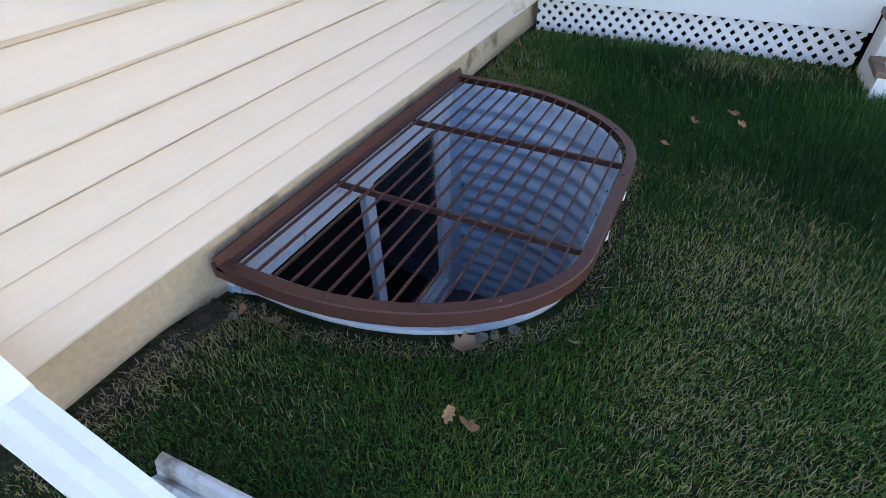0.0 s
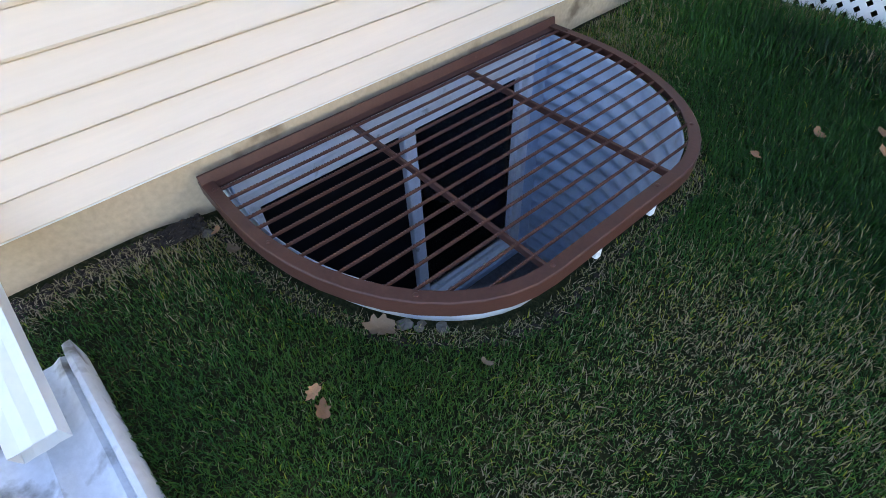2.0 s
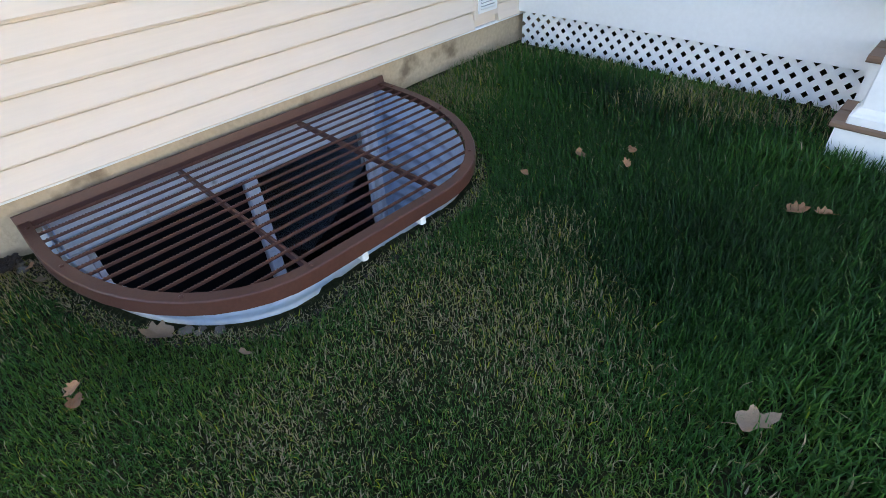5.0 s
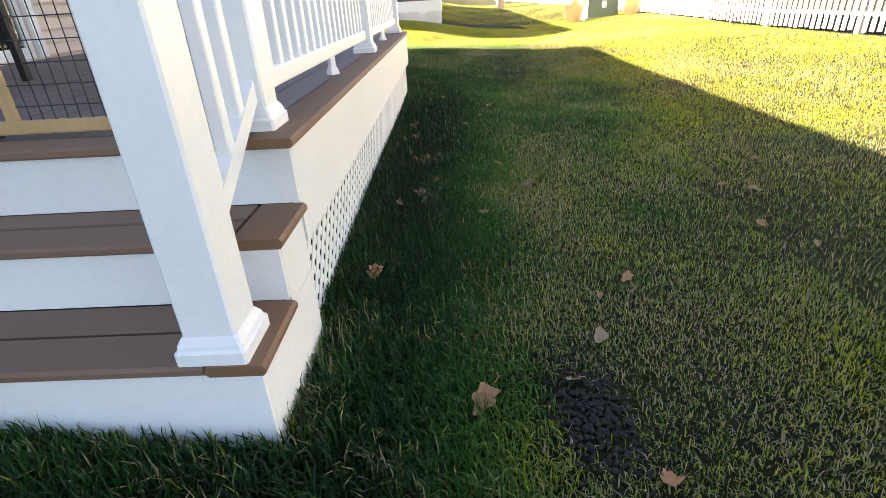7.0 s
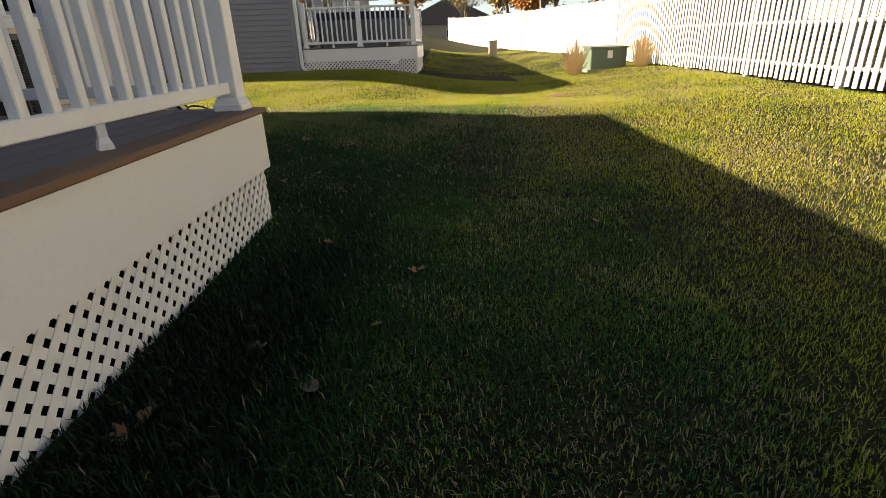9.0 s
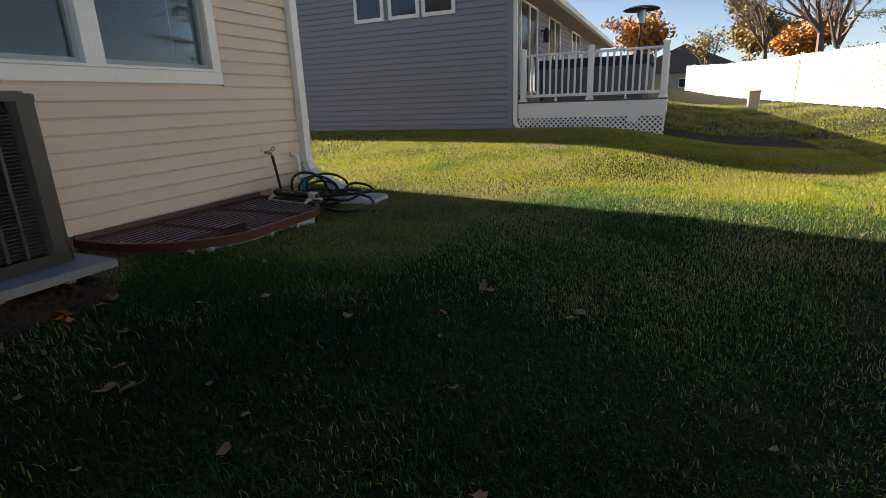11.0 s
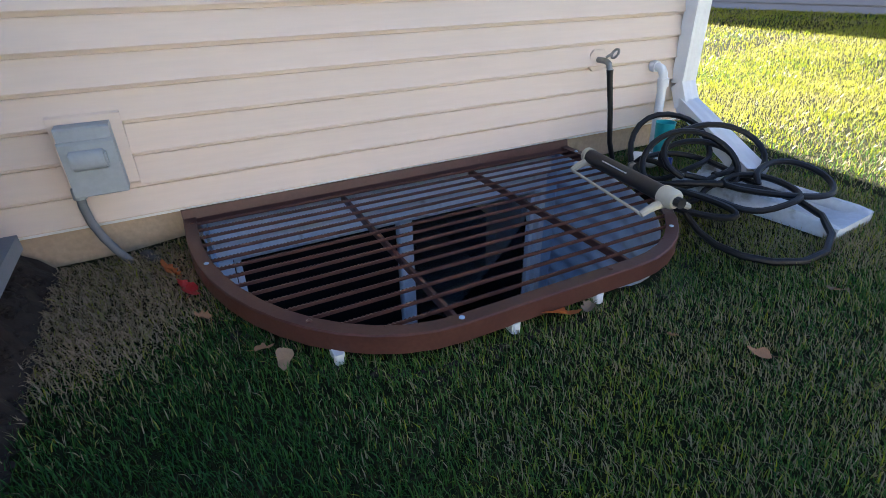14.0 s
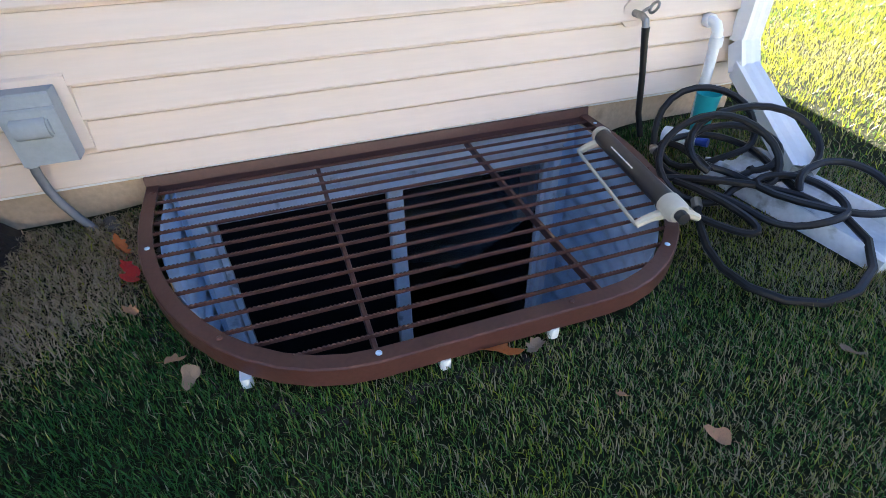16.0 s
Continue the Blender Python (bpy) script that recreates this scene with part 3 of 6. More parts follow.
DX, DY0, DY1, DZ = 3.265, 2.93, 7.72, 0.545
deck = thing("deck", (1.6, 5.3, 0.0), "white-railed deck with brown composite boards and lattice skirt", "deck")
nb = 22
for k in range(nb):
    a = 0.03 + (DX - 0.17) * k / nb
    part("deck_board", Geo().box(a + 0.003, a + (DX - 0.17) / nb - 0.003, DY0 + 0.145, DY1 - 0.145, DZ - 0.026, DZ, 0.003, "y"), BOARD, deck)
part("border_board", Geo().box(DX - 0.137, DX, DY0, DY1, DZ - 0.028, DZ, 0.007, "y"), EDGE, deck, "brown composite border board")
part("border_board", Geo().box(0.02, DX - 0.14, DY0, DY0 + 0.14, DZ - 0.028, DZ, 0.007, "x"), TREAD, deck, "brown composite border board")
part("border_board", Geo().box(0.02, DX - 0.14, DY1 - 0.14, DY1, DZ - 0.028, DZ, 0.007, "x"), TREAD, deck)
FZ = 0.215
part("fascia", Geo().box(0.02, 1.965, DY0 + 0.022, DY0 + 0.045, FZ, DZ - 0.029), VINYL, deck, "white vinyl fascia board")
part("fascia", Geo().box(DX - 0.045, DX - 0.022, DY0 + 0.05, DY1 - 0.022, FZ, DZ - 0.029), VINYL, deck, "white vinyl fascia board")
part("fascia", Geo().box(0.02, DX - 0.05, DY1 - 0.045, DY1 - 0.022, FZ, DZ - 0.029), VINYL, deck, "white vinyl fascia board")
under = Geo()
for yy in np.arange(DY0 + 0.3, DY1, 0.4):
    under.box(0.03, DX - 0.06, yy, yy + 0.04, 0.28, DZ - 0.03)
part("joists", under, surface("pale_joist_wood", (0.4, 0.29, 0.16), 0.8, vary=0.2), deck)
skirt_a = part("lattice_frame", Geo().box(0.02, 1.965, DY0 + 0.075, DY0 + 0.09, FZ - 0.01, FZ + 0.05), VINYL, deck)
lattice(skirt_a, "y", DY0 + 0.062, -1, 0.03, 1.955, -0.06, FZ + 0.02, 0.078, 0.030)
skirt_b = part("lattice_frame", Geo().box(DX - 0.09, DX - 0.075, DY0 + 0.1, DY1 - 0.1, FZ - 0.01, FZ + 0.05), VINYL, deck)
lattice(skirt_b, "x", DX - 0.062, 1, DY0 + 0.02, DY1 - 0.03, -0.26, FZ + 0.02, 0.078, 0.030)
skirt_c = part("lattice_frame", Geo().box(0.02, DX - 0.1, DY1 - 0.09, DY1 - 0.075, FZ - 0.01, FZ + 0.05), VINYL, deck)
lattice(skirt_c, "y", DY1 - 0.062, 1, 0.03, DX - 0.06, -0.26, FZ + 0.02, 0.078, 0.030, joined=True)

PX, PY0, PY1 = 3.115, DY0 + 0.17, DY1 - 0.085
POSTS = [(0.175, PY0), (2.0, PY0), (PX, PY0), (PX, 5.40), (PX, PY1), (0.16, PY1)]
for x, y in POSTS:
    part("post", post_geo(x, y, DZ, DZ + 1.02), VINYL, deck)
railing(deck, (0.235, PY0), (1.94, PY0), DZ)
railing(deck, (PX, PY0 + 0.06), (PX, 5.34), DZ)
railing(deck, (PX, 5.46), (PX, PY1 - 0.06), DZ)
railing(deck, (0.22, PY1), (PX - 0.06, PY1), DZ)

SX0, SX1 = 1.955, 3.268
steps = thing("deck_steps", (2.5, 2.6, -0.1), "white deck steps with brown composite treads", "steps")
for k, (yn, zt) in enumerate(((2.45, 0.165), (2.70, 0.352))):
    yb = (2.70, DY0)[k] + 0.022
    part("riser", Geo().box(SX0 + 0.02, SX1 - 0.022, yn + 0.022, yn + 0.04, -0.2 if k == 0 else 0.165, zt - 0.029), VINYL, steps)
    for side, (xa, xb) in enumerate(((SX0 + 0.02, SX0 + 0.038), (SX1 - 0.04, SX1 - 0.022))):
        part("side_panel", Geo().box(xa, xb, yn + 0.041, DY0 + 0.02, -0.25 if k == 0 else 0.137, zt - 0.029), VINYL, steps)
    part("tread", Geo().box(SX0, SX1 - 0.14, yn, yn + 0.14, zt - 0.028, zt, 0.008, "x"), TREAD, steps)
    part("tread", Geo().box(SX0, SX1 - 0.14, yn + 0.146, yb - 0.003, zt - 0.028, zt, 0.004, "x"), TREAD, steps)
    part("tread", Geo().box(SX1 - 0.137, SX1, yn, yb - 0.003, zt - 0.028, zt, 0.008, "y"), EDGE, steps, "brown end board of the tread")
part("riser", Geo().box(SX0 + 0.02, SX1 - 0.022, DY0 + 0.023, DY0 + 0.04, 0.352, DZ - 0.029), VINYL, steps)
for x in (2.083, 3.15):
    part("post", post_geo(x, 2.535, 0.165, 1.2, 0.06, 0.08), VINYL, steps)


def slope_rail(x):
    ya, yb = 2.595, PY0 - 0.057
    for w, a, b, nm in ((0.034, 0.9, 0.95, "top_rail"), (0.022, 0.10, 0.16, "bottom_rail")):
        za, zb = 0.165 + 0.09 + a, DZ + a - 0.02
        part(nm, Geo().prism([(ya, za), (yb, zb), (yb, zb + b - a), (ya, za + b - a)], "x", x - w, x + w), VINYL, steps)
    for k in range(1, 4):
        s = k / 4
        yy, z0, z1 = ya + (yb - ya) * s, 0.165 + 0.25 + (DZ - 0.185 - 0.09) * s, 0.165 + 0.99 + (DZ - 0.185 - 0.09) * s
        part("baluster", Geo().box(x - 0.019, x + 0.019, yy - 0.019, yy + 0.019, z0 - 0.02, z1 + 0.02, 0.004), VINYL, steps)


slope_rail(2.04)
slope_rail(3.13)


# ---- more materials ----
GREYBOX = surface("gray_metal_box", (0.36, 0.4, 0.42), 0.5, vary=0.1, scale=8, fine=60, bump=0.15, stain=(0.22, 0.23, 0.23), stain_at=0.7)
ACPAINT = surface("dark_gray_unit_paint", (0.055, 0.06, 0.058), 0.36, spec=0.35, vary=0.12, scale=4, fine=50, bump=0.1, stain=(0.16, 0.16, 0.15), stain_at=0.7)
COIL = surface("black_coil", (0.012, 0.012, 0.013), 0.6, vary=0.2)
PADGREY = surface("gray_plastic_pad", (0.2, 0.215, 0.235), 0.6, vary=0.12, scale=4, fine=70, bump=0.3, stain=(0.16, 0.14, 0.11), stain_at=0.6)
RUBBER = surface("black_rubber_hose", (0.011, 0.011, 0.012), 0.4, vary=0.25, scale=8, fine=60, bump=0.1, stain=(0.04, 0.037, 0.033), stain_at=0.7, spec=0.3)
BEIGE = surface("beige_plastic", (0.55, 0.5, 0.4), 0.5, vary=0.08, bump=0.1, stain=(0.4, 0.35, 0.27), stain_at=0.68)
TEAL = surface("teal_plastic", (0.02, 0.4, 0.42), 0.4, vary=0.06, bump=0.05)
BLUEP = surface("blue_plastic", (0.03, 0.08, 0.4), 0.4, vary=0.06)
REDP = surface("red_mark", (0.5, 0.03, 0.03), 0.4, vary=0.05)
BRASS = surface("dull_metal_tap", (0.35, 0.33, 0.3), 0.4, metal=0.8, vary=0.2)
PINE = surface("pale_pine", (0.55, 0.36, 0.17), 0.6, vary=0.15, scale=4, fine=50, bump=0.2, stretch=(1, 1, 0.15))
WIRE = surface("black_wire", (0.02, 0.02, 0.02), 0.5, vary=0.1)
SPLASH = surface("white_splash_block", (0.6, 0.625, 0.66), 0.6, vary=0.14, scale=4, fine=60, bump=0.3, stain=(0.22, 0.21, 0.19), stain_at=0.56, stain_scale=9)
# Brown rear pickets, darkened further to imitate shade in the fence gaps.
FENCEBACK = surface("brown_gap_shade", (0.13, 0.09, 0.062), 0.9, vary=0.2, scale=4, fine=40, bump=0.3, rand=0.15)
FENCE = surface("white_fence_paint", (0.6, 0.585, 0.55), 0.6, vary=0.06, scale=3, fine=40, bump=0.15, stain=(0.55, 0.48, 0.36), stain_at=0.68, rand=0.06)
GREEN = surface("green_cabinet_paint", (0.1, 0.15, 0.1), 0.5, vary=0.1, stain=(0.2, 0.2, 0.14), stain_at=0.68)
STRAW = surface("dry_straw_grass", (0.6, 0.46, 0.27), 0.8, vary=0.3, scale=20)
BARK = surface("gray_brown_bark", (0.16, 0.12, 0.095), 0.9, vary=0.25, bump=0.4)
ORANGE = surface("orange_foliage", (0.46, 0.21, 0.05), 0.7, vary=0.4, scale=1.2, fine=9)
OLIVE = surface("fading_olive_foliage", (0.26, 0.2, 0.06), 0.7, vary=0.35, scale=1.0, fine=8)
NEEDLE = surface("pine_needles", (0.075, 0.12, 0.04), 0.7, vary=0.35, scale=1.0, fine=9)
TANWALL = surface("tan_far_wall", (0.45, 0.36, 0.26), 0.8, vary=0.08)
SOIL = surface("dark_soil", (0.024, 0.016, 0.011), 0.95, vary=0.6, scale=20, fine=90, bump=0.8)
BLACKMETAL = surface("black_metal", (0.02, 0.02, 0.022), 0.4, vary=0.1)
STEEL = surface("brushed_steel", (0.45, 0.45, 0.46), 0.35, metal=0.8, vary=0.1)
NAVY = surface("navy_cover", (0.015, 0.02, 0.045), 0.6, vary=0.15)
TUB = surface("gray_tub_panel", (0.16, 0.165, 0.175), 0.6, vary=0.1, stretch=(1, 1, 0.2))
CHAIRW = surface("pale_gray_chair_paint", (0.55, 0.56, 0.58), 0.5, vary=0.08)
STONE = surface("gray_brown_stone", (0.15, 0.13, 0.11), 0.9, vary=0.3, scale=15, fine=60, bump=0.5, rand=0.3)


# ---- window over the second well ----
def build_window(name, y0, y1, z0, z1, mid, label):
    """Double-hung pair in a wide white trim on the east wall."""
    w = thing(name, (0, (y0 + y1) / 2, z0), label, "window", kind="structure")
    a, b, lo, hi = y0 + 0.09, y1 - 0.09, z0 + 0.1, z1 - 0.09
    part("trim", Geo().box(-0.003, 0.03, y0, y1, z0, lo, 0.004, "y"), VINYL, w)
    part("trim", Geo().box(-0.003, 0.03, y0, y1, hi, z1, 0.004, "y"), VINYL, w)
    part("trim", Geo().box(-0.003, 0.029, y0, a, lo, hi, 0.004), VINYL, w)
    part("trim", Geo().box(-0.003, 0.029, b, y1, lo, hi, 0.004), VINYL, w)
    part("window_sill", Geo().box(-0.1, 0.04, a - 0.03, b + 0.03, lo - 0.002, lo + 0.022, 0.005, "y"), VINYL, w)
    part("mullion", Geo().box(-0.12, 0.028, mid - 0.07, mid + 0.07, lo + 0.022, hi, 0.004), VINYL, w)
    for p, q in ((a, mid - 0.07), (mid + 0.07, b)):
        fr = Geo()
        for u in ((p, p + 0.03), (q - 0.03, q)):
            fr.box(-0.09, -0.03, u[0], u[1], lo + 0.022, hi)
        fr.box(-0.09, -0.03, p + 0.03, q - 0.03, lo + 0.022, lo + 0.06).box(-0.09, -0.03, p + 0.03, q - 0.03, hi - 0.03, hi)
        sash = part("sash", fr, GREYBOX, w, "gray window sash")
        pane = part("pane", Geo().box(-0.065, -0.06, p + 0.03, q - 0.03, lo + 0.06, hi - 0.03), PANE, sash)
        pane.visible_shadow = False
    return w


build_window("window_3", *WIN, 10.12, "white trimmed double window over the second window well")

door = thing("door_1", (0, 5.5, DZ), "white framed sliding glass door onto the deck", "door", kind="structure")
ya, yb, za, zb = DOOR
part("door_trim", Geo().box(-0.003, 0.03, ya - 0.09, ya, za, zb + 0.09), VINYL, door)
part("door_trim", Geo().box(-0.003, 0.03, yb, yb + 0.09, za, zb + 0.09), VINYL, door)
part("door_trim", Geo().box(-0.003, 0.031, ya, yb, zb, zb + 0.09), VINYL, door)
for p, q, xx in ((ya, 5.53, -0.1), (5.47, yb, -0.05)):
    fr = Geo().box(xx - 0.02, xx + 0.02, p, p + 0.07, za, zb).box(xx - 0.02, xx + 0.02, q - 0.07, q, za, zb)
    fr.box(xx - 0.02, xx + 0.02, p + 0.07, q - 0.07, za, za + 0.09).box(xx - 0.02, xx + 0.02, p + 0.07, q - 0.07, zb - 0.07, zb)
    leaf = part("door_panel", fr, VINYL, door)
    part("pane", Geo().box(xx - 0.003, xx + 0.003, p + 0.07, q - 0.07, za + 0.09, zb - 0.07), PANE, leaf).visible_shadow = False
part("door_handle", Geo().box(-0.03, 0.0, 5.5, 5.53, 1.45, 1.7, 0.006), BLACKMETAL, door)

# ---- fittings on the rear wall ----
vent = thing("wall_vent", (0, 2.62, 0.25), "white louvred vent in a cream mounting block on the siding", "vent")
part("mounting_block", Geo().box(-0.003, 0.026, 2.506, 2.737, 0.247, 0.516, 0.006), CREAM, vent)
part("vent_frame", Geo().box(0.026, 0.034, 2.535, 2.557, 0.28, 0.49).box(0.026, 0.034, 2.687, 2.709, 0.28, 0.49).box(0.026, 0.034, 2.557, 2.687, 0.47, 0.49).box(0.026, 0.034, 2.557, 2.687, 0.28, 0.30), VINYL, vent)
# Gray sheet stands in for the shade behind the louvres.
part("vent_back", Geo().box(0.0262, 0.0272, 2.557, 2.687, 0.30, 0.47), GREYBOX, vent, "gray sheet standing in for the shade between the vent louvres")
for k in range(9):
    zz = 0.304 + 0.0182 * k
    part("louvre", Geo().prism([(0.028, zz + 0.0075), (0.040, zz), (0.042, zz + 0.0015), (0.030, zz + 0.0095)], "y", 2.557, 2.687), VINYL, vent)

box = thing("disconnect_box", (0, 9.53, 0.24), "gray metal electrical disconnect box on a beige plate", "electrical box")
part("plate", Geo().prism([(-0.003, 0.263), (0.026, 0.263), (0.03, 0.27), (0.03, 0.495), (0.022, 0.502), (-0.003, 0.502)], "y", 9.427, 9.624), CREAM, box)
part("body", Geo().box(0.03, 0.10, 9.449, 9.592, 0.262, 0.478, 0.006, "y"), GREYBOX, box)
part("lid", Geo().prism([(0.101, 0.268), (0.108, 0.268), (0.110, 0.43), (0.106, 0.438), (0.101, 0.438)], "y", 9.447, 9.594), GREYBOX, box)
part("hasp", Geo().prism([(0.109, 0.35), (0.122, 0.353), (0.131, 0.364), (0.134, 0.381), (0.131, 0.398), (0.122, 0.409), (0.109, 0.412)], "y", 9.472, 9.56).prism([(0.109, 0.357), (0.12, 0.361), (0.126, 0.381), (0.12, 0.401), (0.109, 0.405)], "y", 9.466, 9.4715).prism([(0.109, 0.357), (0.12, 0.361), (0.126, 0.381), (0.12, 0.401), (0.109, 0.405)], "y", 9.5605, 9.566), GREYBOX, box, "rounded gray pull on the lid", True)
path = [(0.06, 9.452, 0.275), (0.06, 9.449, 0.225), (0.062, 9.455, 0.165), (0.066, 9.472, 0.11), (0.07, 9.497, 0.055), (0.075, 9.525, 0.01), (0.08, 9.55, -0.04)]
part("conduit", Geo().tube(path, 0.0135, 10), surface("gray_conduit", (0.17, 0.18, 0.19), 0.6, vary=0.12), box, "gray flexible conduit", True)
part("conduit_nut", Geo().tube([(0.06, 9.452, 0.285), (0.06, 9.4505, 0.25)], 0.02, 10), GREYBOX, box, round_off=True)

tap = thing("outdoor_tap", (0.03, 11.605, 0.47), "dull metal outdoor tap on the siding with a hose screwed on", "tap")
part("flange", Geo().box(0.012, 0.022, 11.555, 11.655, 0.445, 0.54, 0.02, "x"), CREAM, tap)
part("spout", Geo().tube([(0.02, 11.605, 0.495), (0.07, 11.605, 0.495), (0.095, 11.605, 0.485), (0.105, 11.605, 0.455)], 0.014, 10), BRASS, tap, round_off=True)
part("handle", Geo().tube([(0.07, 11.605, 0.51), (0.085, 11.62, 0.525)], 0.006).tube([(0.1 + 0.018 * math.cos(a), 11.63 + 0.012 * math.sin(a), 0.528 + 0.018 * math.sin(a)) for a in np.linspace(0, 6.3, 15)], 0.006, 6), BRASS, tap, round_off=True)
part("hose_riser", Geo().tube([(0.105, 11.605, 0.46), (0.108, 11.608, 0.42), (0.12, 11.625, 0.28), (0.13, 11.64, 0.12), (0.15, 11.66, 0.02)], [0.016, 0.014, 0.0125, 0.0125, 0.0125], 10), RUBBER, tap, "black hose end hanging from the tap", True)

pvc = thing("drain_pipe", (0.09, 11.985, 0.0), "white plastic drain pipe bending out of the wall", "pipe")
part("pipe", Geo().tube([(0.0, 11.985, 0.435), (0.045, 11.985, 0.435), (0.072, 11.985, 0.428), (0.088, 11.985, 0.405), (0.092, 11.987, 0.37), (0.095, 11.995, 0.0), (0.095, 11.995, -0.05)], 0.022, 12), VINYL, pvc, round_off=True)
part("collar", Geo().tube([(0.015, 11.985, 0.435), (0.045, 11.985, 0.435)], 0.028, 12).tube([(0.092, 11.987, 0.385), (0.093, 11.989, 0.345)], 0.028, 12), VINYL, pvc, round_off=True)


def spout_section(p, q, w, d, side):
    """A flattened rectangular duct between two points, with shallow ribs along it; side: the way its width runs."""
    p, q, s = Vector(p), Vector(q), Vector(side).normalized()
    u = (q - p).normalized().cross(s).normalized()
    ring = []
    for k in range(5):
        ring.append((-w + 2 * w * k / 4, -d + (0.004 if k % 2 else 0)))
    ring += [(w, -d), (w, d)] + [(w - 2 * w * k / 4, d - (0.004 if k % 2 else 0)) for k in range(5)] + [(-w, d)]
    n = len(ring)
    verts = [tuple(o + s * a + u * b) for o in (p, q) for a, b in ring]
    return Geo().raw(verts, [(k, (k + 1) % n, n + (k + 1) % n, n + k) for k in range(n)])


def build_downspout(label, y, mouth, side_turn, z_top):
    d = thing("downspout", (0.05, y, 0.1), label, "downspout", "downspouts")
    side = (0, 1, 0)
    knee = (0.055, y, 0.34)
    g = spout_section((0.055, y, z_top), knee, 0.05, 0.036, side)
    part("downpipe", g, VINYL, d)
    low = Vector((0.13, y + (mouth[1] - y) * 0.12, 0.245))
    part("elbow", spout_section(knee, low, 0.051, 0.037, side), VINYL, d)
    part("extension", spout_section(low, mouth, 0.049, 0.035, (side_turn, 1, 0)), VINYL, d)
    for zz in (0.75, 2.0):
        if zz < z_top:
            part("strap", Geo().box(0.018, 0.096, y - 0.056, y + 0.056, zz, zz + 0.03).box(0.018, 0.03, y - 0.075, y + 0.075, zz, zz + 0.03), VINYL, d)
    return d


build_downspout("white ribbed metal downspout at the house corner by the first well", -0.60, (0.63, -0.61, 0.085), 0.0, EAVE - 0.05)
build_downspout("white metal downspout at the house corner beside the coiled hose", 12.185, (0.72, 11.90, 0.085), 0.42, EAVE - 0.05)
solo("gutter", Geo().prism([(0.43, EAVE), (0.54, EAVE + 0.02), (0.55, EAVE + 0.12), (0.54, EAVE + 0.12), (0.53, EAVE + 0.03), (0.43, EAVE + 0.02)], "y", HOUSE_Y0 - 0.12, HOUSE_Y1 + 0.35), VINYL, (0.45, 5, EAVE), "white roof gutter along the eave", "gutter")


def build_splash(label, at, ln, wd, turn, tilt=2):
    """A tapered trough: walls round a ribbed floor, open at the house end."""
    s = solo("splash_block", Geo(), SPLASH, (0, 0, 0), label, "splash block", "splash blocks")
    g, h = Geo(), 0.075
    w0, w1 = wd / 2 * 0.86, wd / 2
    nx, ny = 15, 25
    verts = []
    for i in range(nx):
        u = i / (nx - 1)
        half = w0 + (w1 - w0) * u
        for j in range(ny):
            v = -1 + 2 * j / (ny - 1)
            edge = min(1.0, max(0.0, (abs(v) - 0.74) / 0.1))
            front = min(1.0, max(0.0, (u - 0.9) / 0.05))
            zz = 0.022 + 0.05 * max(edge, front * 0.9) + (0.014 * max(0, math.cos(v * 3 * math.pi)) ** 2 if edge == 0 and front == 0 else 0)
            if abs(v) == 1 or u in (0.0, 1.0):
                zz -= 0.012
            verts.append((u * ln, v * half, zz))
    faces = [(i * ny + j, (i + 1) * ny + j, (i + 1) * ny + j + 1, i * ny + j + 1) for i in range(nx - 1) for j in range(ny - 1)]
    rim = [j for j in range(ny)] + [(i + 1) * ny - 1 for i in range(1, nx)] + [(nx - 1) * ny + j for j in range(ny - 2, -1, -1)] + [i * ny for i in range(nx - 2, 0, -1)]
    k = len(verts)
    verts += [(verts[i][0], verts[i][1], -0.03) for i in rim]
    m = len(rim)
    faces += [(rim[i], rim[(i + 1) % m], k + (i + 1) % m, k + i) for i in range(m)] + [tuple(k + i for i in range(m))]
    g.raw(verts, faces)
    me = g.mesh("splash_block")
    me.materials.append(SPLASH)
    s.data = me
    s.matrix_world = pose(*at, 0, tilt, turn)
    AT[s] = Vector(at)
    return smooth(s, 50)


build_splash("white plastic splash block under a downspout by the first well", (0.37, -0.625, 0.025), 0.68, 0.31, 2)
build_splash("white plastic splash block half under the coiled hose", (0.47, 11.815, 0.01), 0.67, 0.28, 5)


